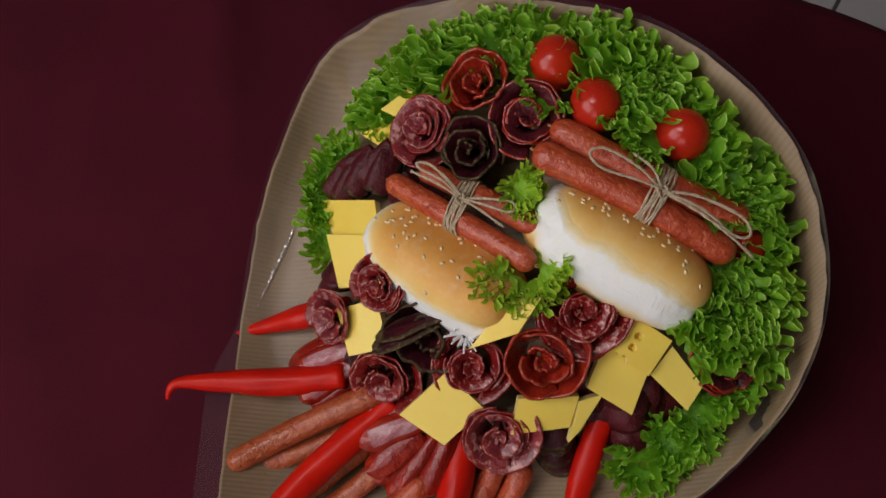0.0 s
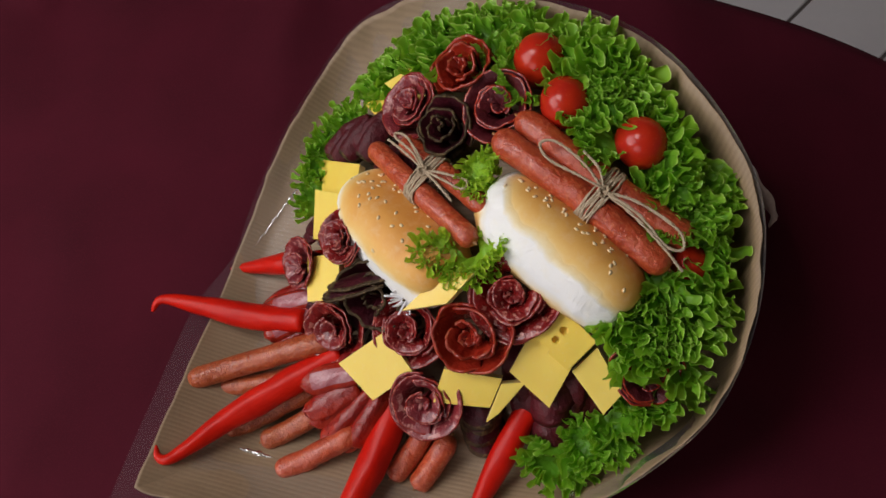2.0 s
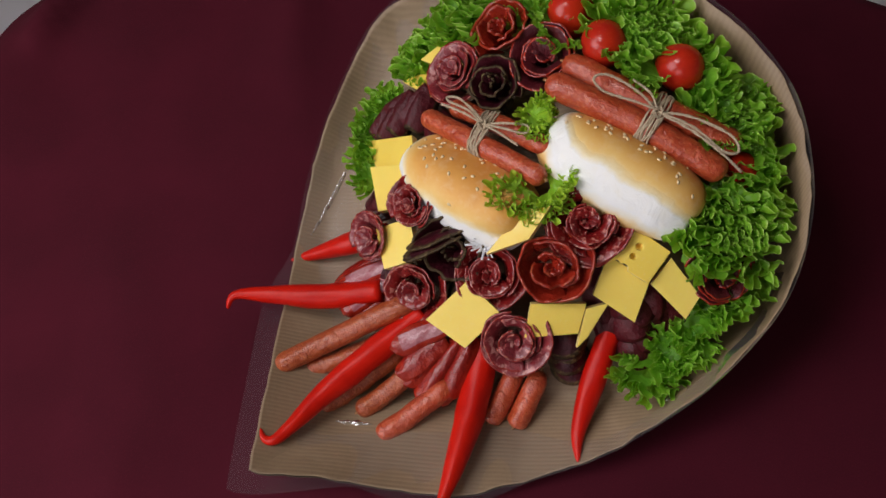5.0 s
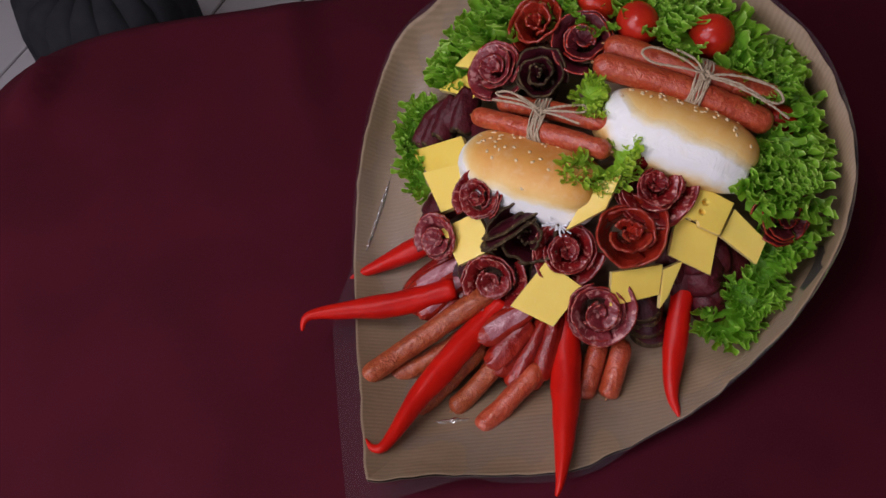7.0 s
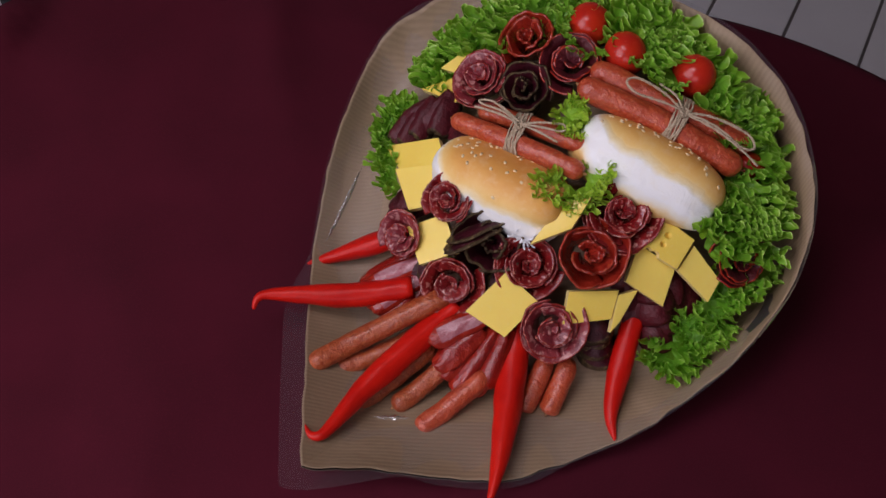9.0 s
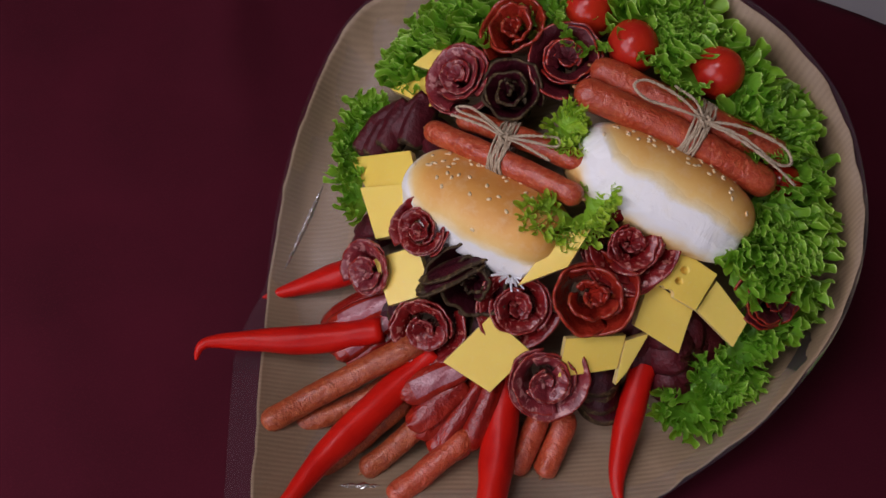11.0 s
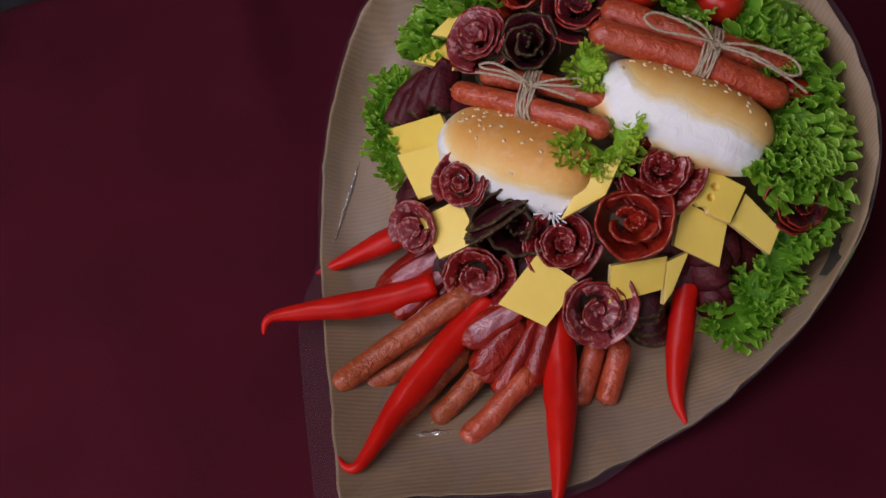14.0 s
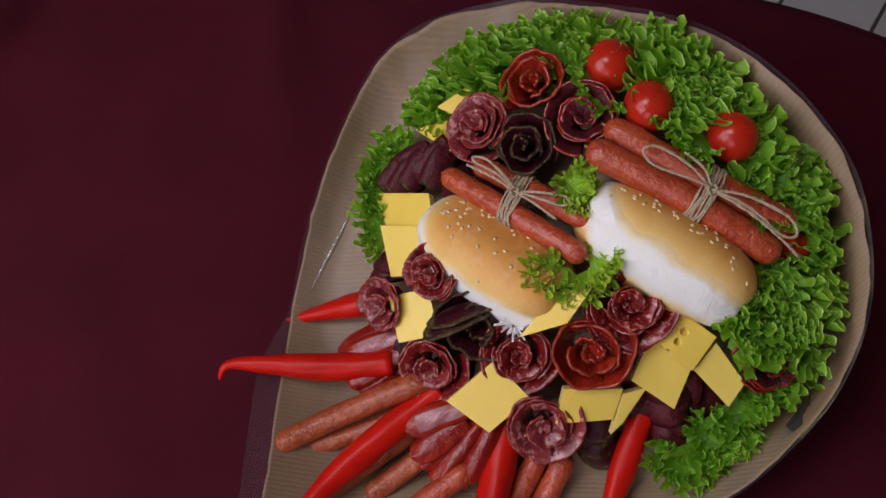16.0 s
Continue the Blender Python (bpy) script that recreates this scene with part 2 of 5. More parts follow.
    m.bump(m.noise(170, 4), 0.45, 0.0012).bump(m.cells(95), 0.25, 0.0016).rough(m.noise(60, 3), 0.28, 0.5)
    back = m.n.new("ShaderNodeBsdfTranslucent")
    back.inputs[0].default_value = (0.42, 0.72, 0.035, 1)
    both = m.n.new("ShaderNodeMixShader")
    both.inputs[0].default_value = 0.44
    m.l.new(m.b.outputs[0], both.inputs[1]), m.l.new(back.outputs[0], both.inputs[2])
    m.l.new(both.outputs[0], m.n["Material Output"].inputs[0])
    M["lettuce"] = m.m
    # paler copy for the small tufts, with the same tint by height
    young = m.m.copy()
    young.name = "lettuce_young"
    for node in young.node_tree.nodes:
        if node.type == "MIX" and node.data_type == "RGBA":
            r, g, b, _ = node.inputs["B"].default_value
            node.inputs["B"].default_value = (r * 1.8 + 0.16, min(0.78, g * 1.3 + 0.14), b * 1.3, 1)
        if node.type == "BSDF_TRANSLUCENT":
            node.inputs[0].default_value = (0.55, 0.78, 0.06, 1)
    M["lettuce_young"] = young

    m = Mat("lettuce_hem", (0.48, 0.66, 0.13), 0.4)
    m.mix(m.ramp(m.noise(60, 3), 0.35, 0.7), (0.30, 0.52, 0.06))
    M["lettuce_hem"] = m.m

    m = Mat("jute_twine", (0.50, 0.40, 0.28), 0.9)
    m.mix(m.ramp(m.noise(400, 4), 0.35, 0.7), (0.30, 0.20, 0.11)).mix(m.math("MULTIPLY", m.noise(1500, 2), 0.5), (0.58, 0.46, 0.32))
    m.bump(m.noise(900, 3), 0.8, 0.001)
    M["twine"] = m.m

    m = Mat("pale_ribbon", (0.62, 0.48, 0.42), 0.8)
    m.mix(m.ramp(m.noise(180, 4), 0.4, 0.7), (0.50, 0.36, 0.31)).bump(m.noise(400, 3), 0.5, 0.001)
    M["ribbon"] = m.m

    m = Mat("white_tissue", (0.86, 0.86, 0.88), 0.5)
    m.mix(m.ramp(m.noise(90, 4), 0.4, 0.7), (0.78, 0.78, 0.82)).bump(m.noise(90, 4), 0.5, 0.003)
    M["tissue"] = m.m

    m = Mat("floor_plank", (0.74, 0.70, 0.71), 0.35)
    m.mix(m.ramp(m.noise(3.5, 6), 0.35, 0.7), (0.66, 0.62, 0.64)).mix(m.math("MULTIPLY", m.noise(60, 4), 0.4), (0.78, 0.74, 0.75))
    m.mix(m.math("MULTIPLY", m.random(), 0.3), (0.68, 0.65, 0.69)).bump(m.noise(50, 4), 0.1, 0.002).rough(m.noise(9, 3), 0.25, 0.5)
    M["tile"] = m.m
    m = Mat("grout", (0.10, 0.085, 0.08), 0.9)
    m.mix(m.noise(30, 4), (0.14, 0.12, 0.11)).bump(m.noise(200, 3), 0.4, 0.002)
    M["grout"] = m.m

    m = Mat("wall_plaster", (0.38, 0.365, 0.34), 0.9)
    m.mix(m.ramp(m.noise(2.5, 5), 0.35, 0.7), (0.345, 0.33, 0.305)).bump(m.noise(140, 4), 0.2, 0.002)
    M["wall"] = m.m
    m = Mat("window_paint", (0.75, 0.74, 0.72), 0.45)
    m.mix(m.ramp(m.noise(14, 4), 0.4, 0.75), (0.68, 0.67, 0.64))
    M["white"] = m.m
    # glowing sheet of the ceiling panel that is added for overhead light
    m = Mat("added_panel_glow", (0.8, 0.8, 0.78), 0.6, Emission_Strength=2.0)
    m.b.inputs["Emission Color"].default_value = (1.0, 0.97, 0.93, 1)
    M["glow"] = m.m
    m = Mat("dark_grey_fabric", (0.030, 0.030, 0.034), 0.9, Specular_IOR_Level=0.2)
    m.mix(m.ramp(m.noise(20, 4), 0.4, 0.7), (0.020, 0.020, 0.023)).bump(m.noise(700, 2), 0.4, 0.001)
    M["grey_fabric"] = m.m
    m = Mat("table_wood", (0.22, 0.12, 0.06), 0.5)
    m.mix(m.ramp(m.wave(7, "X", 4.0, 2.0), 0.2, 0.8), (0.14, 0.07, 0.035))
    M["wood"] = m.m
    return M


MAT = make_materials()


# ---- mesh helpers ----
def link(name, bm, materials, parent=None, label="", smooth=True):
    me = bpy.data.meshes.new(name)
    bm.to_mesh(me)
    bm.free()
    for one in materials if isinstance(materials, (list, tuple)) else [materials]:
        me.materials.append(one)
    if smooth:
        me.shade_smooth()
    ob = new(name, me)
    if parent:
        ob.parent = parent
    return tagged(ob, label)


def part(name, bm, material, parent, label="", smooth=True):
    return link(name, bm, material, parent, label, smooth)


def thing(name, m, label, category, group="", kind=""):
    ob = new(name)
    ob.empty_display_size = 0.02
    ob.matrix_world = m
    return tagged(ob, label, category, group, kind)


def grid(bm, rows, closed=False, flip=False):
    """Faces over rows of points; closed joins each row's end to its start."""
    vs = [[bm.verts.new(p) for p in row] for row in rows]
    faces = []
    for a, b in zip(vs, vs[1:]):
        n = len(a)
        for k in range(n if closed else n - 1):
            q = [a[k], a[(k + 1) % n], b[(k + 1) % n], b[k]]
            faces.append(bm.faces.new(q[::-1] if flip else q))
    return vs, faces


def spline(points, n, closed=False):
    """Catmull-Rom through the points, n samples a span."""
    P = [Vector(p) for p in points]
    out, spans = [], len(P) if closed else len(P) - 1
    for i in range(spans):
        if closed:
            a, b, c, d = (P[(i + k) % len(P)] for k in (-1, 0, 1, 2))
        else:
            b, c = P[i], P[i + 1]
            a = P[i - 1] if i else b * 2 - c
            d = P[i + 2] if i + 2 < len(P) else c * 2 - b
        for k in range(n):
            t = k / n
            out.append(0.5 * (2 * b + (c - a) * t + (2 * a - 5 * b + 4 * c - d) * t * t + (3 * b - a - 3 * c + d) * t**3))
    if not closed:
        out.append(P[-1])
    return out


def tube(bm, path, radius, sides=14, wobble=0.0, seed=0.0, close_ends=True):
    """A round body along the path; radius(u), u from 0 to 1."""
    rows, up = [], Vector((0.13, 0.21, 1)).normalized()
    far = [0.0]
    for a, b in zip(path, path[1:]):
        far.append(far[-1] + (b - a).length)
    for i, p in enumerate(path):
        way = (path[min(i + 1, len(path) - 1)] - path[max(i - 1, 0)]).normalized()
        side = up.cross(way).normalized()
        up = way.cross(side).normalized()
        u = far[i] / far[-1]
        row = []
        for k in range(sides):
            a = 2 * math.pi * k / sides
            d = side * math.cos(a) + up * math.sin(a)
            r = radius(u)
            if wobble:
                r *= 1 + wobble * noise.noise(p * 45 + d * 1.2 + Vector((seed, seed, 0)))
            row.append(p + d * r)
        rows.append(row)
    vs, faces = grid(bm, rows, closed=True)
    if close_ends:
        bm.faces.new(vs[0][::-1])
        bm.faces.new(vs[-1])
    return vs, faces


def solidify(bm, thickness):
    bmesh.ops.recalc_face_normals(bm, faces=bm.faces)
    bmesh.ops.solidify(bm, geom=bm.faces[:], thickness=thickness)


def surf(x, y):
    """Height of the bouquet's face above the cloth."""
    X, Y = max(-1.15, min(1.05, x / 0.2)), max(-1.0, min(1.0, (y - 0.05) / 0.2))
    return (0.1612 + 0.0577 * X + 0.1311 * Y - 0.0613 * X * X + 0.0405 * X * Y - 0.0741 * Y * Y
            - 0.0218 * X**3 - 0.0728 * X * X * Y - 0.0327 * X * Y * Y - 0.0369 * Y**3)


def slope(x, y):
    e = 0.006
    n = Vector((surf(x - e, y) - surf(x + e, y), surf(x, y - e) - surf(x, y + e), 2 * e))
    return n.normalized()


def facing(x, y, h, normal, turn=0.0):
    """A pose with its z along normal, turned about it by degrees from world x."""
    z = Vector(normal).normalized()
    ax = Vector((math.cos(radians(turn)), math.sin(radians(turn)), 0))
    yv = z.cross(ax).normalized()
    xv = yv.cross(z)
    m = Matrix((xv, yv, z)).transposed().to_4x4()
    m.translation = (x, y, TOP + h)
    return m


def lifted(points, drop=0.0):
    return [Vector((x, y, TOP + h - drop)) for x, y, h in points]


def recentre(ob_empty, pts):
    """Points in the frame of a thing."""
    inv = ob_empty.matrix_world.inverted()
    return [inv @ p for p in pts]


# ---- room ----
def box(bm, x0, y0, z0, x1, y1, z1):
    m = Matrix.Translation(((x0 + x1) / 2, (y0 + y1) / 2, (z0 + z1) / 2)) @ Matrix.Diagonal((x1 - x0, y1 - y0, z1 - z0, 1))
    return bmesh.ops.create_cube(bm, size=1, matrix=m)["verts"]


def wall_with_window(name, along, at, lo, hi, o0, o1, thick, label):
    """A wall of four blocks round an opening, from z 1.3 to 2.5."""
    bm = bmesh.new()
    for a, b, z0, z1 in ((lo, o0, 0, 2.6), (o1, hi, 0, 2.6), (o0, o1, 0, 1.3), (o0, o1, 2.5, 2.6)):
        if along == "y":
            box(bm, at - thick, a, z0, at, b, z1)
        else:
            box(bm, a, at - thick, z0, b, at, z1)
    return tagged(link(name, bm, MAT["wall"], smooth=False), label, "wall", kind="structure")


def window(name, along, at, o0, o1, label):
    root = thing(name, Matrix.Identity(4), label, "window", kind="structure")
    for nm, a, b, z0, z1 in (("window_frame", o0, o0 + 0.05, 1.3, 2.5), ("window_frame", o1 - 0.05, o1, 1.3, 2.5), ("window_frame", o0 + 0.05, o1 - 0.05, 1.3, 1.35),
                             ("window_frame", o0 + 0.05, o1 - 0.05, 2.45, 2.5), ("mullion", (o0 + o1) / 2 - 0.025, (o0 + o1) / 2 + 0.025, 1.35, 2.45)):
        bm = bmesh.new()
        if along == "y":
            box(bm, at - 0.14, a, z0, at - 0.08, b, z1)
        else:
            box(bm, a, at - 0.14, z0, b, at - 0.08, z1)
        bmesh.ops.bevel(bm, geom=bm.edges[:], offset=0.004, segments=1, affect="EDGES")
        part(nm, bm, MAT["white"], root, smooth=False)
    return root


# An unseen ceiling panel, built to house the added overhead lamp.
def added_ceiling_panel(x, y, sx, sy):
    root = thing("added_ceiling_panel", Matrix.Translation((x, y, 2.6)), "unseen flat white ceiling panel, added as overhead light, with a glowing sheet", "ceiling light", kind="structure")
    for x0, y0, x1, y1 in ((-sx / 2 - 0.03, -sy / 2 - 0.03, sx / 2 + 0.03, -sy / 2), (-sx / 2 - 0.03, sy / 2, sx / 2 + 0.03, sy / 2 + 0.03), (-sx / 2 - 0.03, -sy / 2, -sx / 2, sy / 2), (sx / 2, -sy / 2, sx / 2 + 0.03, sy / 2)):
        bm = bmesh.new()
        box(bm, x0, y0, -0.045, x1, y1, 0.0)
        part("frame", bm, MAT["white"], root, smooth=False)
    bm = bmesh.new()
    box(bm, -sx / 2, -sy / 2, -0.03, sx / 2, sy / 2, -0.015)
    part("diffuser", bm, MAT["glow"], root, "glowing white sheet of the added ceiling panel", smooth=False)


def room():
    # the unseen west wall stands close, so its window light falls off faster
    wall_with_window("wall_west", "y", -1.5, -2.35, 2.4, -1.3, 0.0, 0.15, "plain pale plastered wall with a window opening")
    wall_with_window("wall_south", "x", -2.2, -1.5, 2.4, -1.4, -0.1, 0.15, "plain pale plastered wall with a window opening")
    for name, b in (("wall_east", (2.4, -2.35, 0, 2.55, 2.4, 2.6)), ("wall_north", (-1.65, 2.4, 0, 2.55, 2.55, 2.6))):
        bm = bmesh.new()
        box(bm, *b)
        tagged(link(name, bm, MAT["wall"], smooth=False), "plain pale plastered wall", "wall", kind="structure")
    bm = bmesh.new()
    box(bm, -1.65, -2.35, 2.6, 2.55, 2.55, 2.7)
    tagged(link("ceiling", bm, MAT["wall"], smooth=False), "plain pale plastered ceiling", "ceiling", kind="structure")
    added_ceiling_panel(-0.80, -0.20, 0.8, 0.5)
    window("window_1", "y", -1.5, -1.3, 0.0, "unseen white painted window letting in daylight")
    # unseen window, added as an opening for the southern fill lamp
    window("added_fill_window", "x", -2.2, -1.4, -0.1, "unseen white painted window letting in daylight")
    bm = bmesh.new()
    box(bm, -1.65, -2.35, -0.1, 2.55, 2.55, -0.006)
    floor = tagged(link("floor", bm, MAT["grout"], smooth=False), "pale grey plank floor with dark joints", "floor", kind="structure")
    return floor


FLOOR_BOX = (-1.5, 2.4, -2.2, 2.4)


def floor_tiles(floor):
    bm = bmesh.new()
    w, l = 0.195, 1.2
    box(bm, -w / 2 + 0.004, -l / 2 + 0.004, -0.012, w / 2 - 0.004, l / 2 - 0.004, 0.0)
    bmesh.ops.bevel(bm, geom=[e for e in bm.edges if all(v.co.z > -0.001 for v in e.verts)], offset=0.002, segments=1, affect="EDGES")
    first = part("floor_plank", bm, MAT["tile"], floor, smooth=False)
    turn = Matrix.Rotation(radians(-30), 4, "Z")
    x0, x1, y0, y1 = FLOOR_BOX
    used = False
    for i in range(-21, 22):
        for j in range(-5, 6):
            p = turn @ Vector((i * w + 0.0175, j * l + (0.37 * i) % 1.2, 0))
            m = Matrix.Translation(p) @ turn
            ends = [m @ Vector((sx * w / 2, sy * l / 2, 0)) for sx in (-1, 1) for sy in (-1, 1)]
            if all(x0 < q.x < x1 and y0 < q.y < y1 for q in ends):
                ob = new("floor_plank", first.data) if used else first
                used = True
            else:
                # sawn off where it meets a wall
                cut = bmesh.new()
                cut.from_mesh(first.data)
                cut.transform(m)
                for at, out in (((x0, 0, 0), (-1, 0, 0)), ((x1, 0, 0), (1, 0, 0)), ((0, y0, 0), (0, -1, 0)), ((0, y1, 0), (0, 1, 0))):
                    bmesh.ops.bisect_plane(cut, geom=cut.verts[:] + cut.edges[:] + cut.faces[:], plane_co=at, plane_no=out, clear_outer=True)
                if len(cut.faces) < 2:
                    cut.free()
                    continue
                cut.transform(m.inverted())
                ob = part("floor_plank", cut, MAT["tile"], floor, smooth=False)
            ob.parent = floor
            ob.matrix_world = m


# ---- table ----
TABLE_X, TABLE_Y = -0.10, -0.20


def outline(a, grow=0.0):
    """How far the table's rounded edge lies from its middle, towards the angle a."""
    n, w = (2.6, 0.74) if math.cos(a) > 0 else (7.0, 0.59)
    return (abs(math.cos(a) / w) ** n + abs(math.sin(a) / 0.685) ** n) ** (-1 / n) + grow


def table():
    root = thing("table", Matrix.Translation((TABLE_X, TABLE_Y, 0)), "wooden table with rounded corners under a burgundy cloth", "table")
    bm = bmesh.new()
    ring = [2 * math.pi * k / 96 for k in range(96)]
    vs, _ = grid(bm, [[Vector((outline(a, g) * math.cos(a), outline(a, g) * math.sin(a), z)) for a in ring] for g, z in ((-0.02, TOP - 0.035), (-0.014, TOP - 0.03), (-0.014, TOP - 0.011), (-0.02, TOP - 0.006))], closed=True)
    bm.faces.new(vs[0][::-1]), bm.faces.new(vs[-1])
    part("tabletop", bm, MAT["wood"], root)
    for k in range(4):
        a = radians(45 + 90 * k)
        bm = bmesh.new()
        tube(bm, [Vector((0.45 * math.cos(a) * (1 + 0.05 * (1 - u)), 0.45 * math.sin(a) * (1 + 0.05 * (1 - u)), u * (TOP - 0.035))) for u in (0, 0.3, 0.7, 1)], lambda u: 0.022 + 0.008 * u, 12)
        part("leg", bm, MAT["wood"], root)

    bm = bmesh.new()
    rows, seg = [], 280
    def wrinkle(x, y):
        far = min(1.0, max(0.0, (math.hypot(x - TABLE_X * 0, y) - 0.28) / 0.2))
        ridge = 1 - abs(noise.noise(Vector((x * 2.2 + y * 1.1, y * 1.3 - x * 0.5, 3.1))))
        along, across = (y - 0.385) / 0.055, x + 0.600 - 0.12 * (y - 0.385)
        crest = 0.026 * math.exp(-((across / 0.020) ** 2) - along**4)
        return crest + far * (0.004 * noise.noise(Vector((x * 5, y * 5, 1.7))) + 0.014 * max(0, ridge - 0.80) / 0.20)
    for i in range(61):
        f = i / 60 if i else 0.001
        row = []
        for k in range(seg):
            a = 2 * math.pi * k / seg
            r = outline(a) * f
            x, y = TABLE_X + r * math.cos(a), TABLE_Y + r * math.sin(a)
            row.append(Vector((x, y, TOP + max(0.0, wrinkle(x, y)) * (1 if i < 59 else 0.2) - (0.003 if i == 60 else 0))))
        rows.append(row)
    for i in range(1, 20):
        d = 0.5 * i / 19
        row = []
        for k in range(seg):
            a = 2 * math.pi * k / seg
            fold = (math.sin(a * 15 + 1.5 * math.sin(a * 3)) + 0.4 * math.sin(a * 27 + 1)) * 0.06 * (d / 0.5) ** 0.7
            r = outline(a) + 0.010 + 0.02 * d + max(-0.01, fold)
            row.append(Vector((TABLE_X + r * math.cos(a), TABLE_Y + r * math.sin(a), TOP - 0.008 - d)))
        rows.append(row)
    grid(bm, rows, closed=True)
    ob = link("tablecloth", bm, MAT["cloth"])
    tagged(ob, "burgundy woven tablecloth draped over a rounded table", "tablecloth")


def pouf(x, y, r, high):
    """A round seat of upright padded ribs that run on over its top to a button."""
    root = thing("pouf", Matrix.Translation((x, y, 0)), "dark grey ribbed object of unknown kind, built as a pouf by the table", "pouf")
    profile = [(0.86, 0.02), (0.97, 0.06), (1.0, 0.25), (1.0, 0.6), (0.985, 0.82), (0.93, 0.93), (0.80, 0.985), (0.55, 1.0), (0.25, 0.985), (0.05, 0.955)]
    count = 18
    for k in range(count):
        bm = bmesh.new()
        rows = []
        for share, z in profile:
            row = []
            for j in range(9):
                u = j / 8
                a = 2 * math.pi * (k + u) / count
                swell = 0.030 * math.sin(math.pi * u) ** 0.6 * min(1.0, share * 1.6)
                row.append(Vector((r * share * math.cos(a) * (1 + swell), r * share * math.sin(a) * (1 + swell), high * z + 0.010 * math.sin(math.pi * u) ** 0.6 * min(1.0, share * 2) * z**3)))
            rows.append(row)
        grid(bm, rows)
        part("rib", bm, MAT["grey_fabric"], root)
    bm = bmesh.new()
    bmesh.ops.create_uvsphere(bm, u_segments=16, v_segments=8, radius=0.016, matrix=Matrix.Translation((0, 0, high * 0.957)) @ Matrix.Diagonal((1, 1, 0.5, 1)))
    part("button", bm, MAT["grey_fabric"], root)
    bm = bmesh.new()
    bmesh.ops.create_cone(bm, cap_ends=True, segments=32, radius1=r * 0.84, radius2=r * 0.86, depth=0.03, matrix=Matrix.Translation((0, 0, 0.015)))
    part("base", bm, MAT["wood"], root)


# ---- bouquet wrap ----
CX, CY = -0.01, 0.04
RIM = [(0.210, 0.017, 0.154), (0.208, 0.074, 0.180), (0.193, 0.120, 0.198), (0.157, 0.163, 0.215), (0.112, 0.207, 0.215), (0.060, 0.236, 0.208), (-0.007, 0.262, 0.192), (-0.070, 0.277, 0.168),
       (-0.122, 0.268, 0.152), (-0.162, 0.249, 0.128), (-0.189, 0.211, 0.100), (-0.207, 0.163, 0.080), (-0.221, 0.109, 0.058), (-0.230, 0.036, 0.032), (-0.231, -0.072, 0.042), (-0.230, -0.130, 0.048), (-0.229, -0.165, 0.052), (-0.226, -0.170, 0.051), (-0.213, -0.171, 0.047),
       (-0.179, -0.170, 0.045), (-0.123, -0.172, 0.030), (-0.060, -0.173, 0.020), (-0.005, -0.158, 0.020), (0.050, -0.140, 0.030), (0.087, -0.122, 0.040), (0.142, -0.089, 0.075), (0.193, -0.036, 0.110)]


def ease(a, b, x):
    t = min(1.0, max(0.0, (x - a) / (b - a)))
    return t * t * (3 - 2 * t)


def bed(x, y):
    return max(0.005, surf(x, y) - 0.055)


def paper_point(p, s, rise=0.0):
    x, y = CX + (p.x - CX) * s, CY + (p.y - CY) * s
    steep = ease(-0.04, 0.10, p.x) * ease(-0.08, 0.03, p.y)
    z0, w = bed(x, y) * (1 - 0.35 * steep * ease(0.6, 0.9, s)), min(1.0, s) ** (4.0 + 20.0 * steep)
    crease = 0.0025 * noise.noise(Vector((x * 14, y * 14, 0.5))) * ease(0.4, 0.8, s)
    return Vector((x, y, TOP + max(0.004, z0 * (1 - w) + p.z * w + crease) + rise))


RIM_LINE = spline(RIM, 5, closed=True)


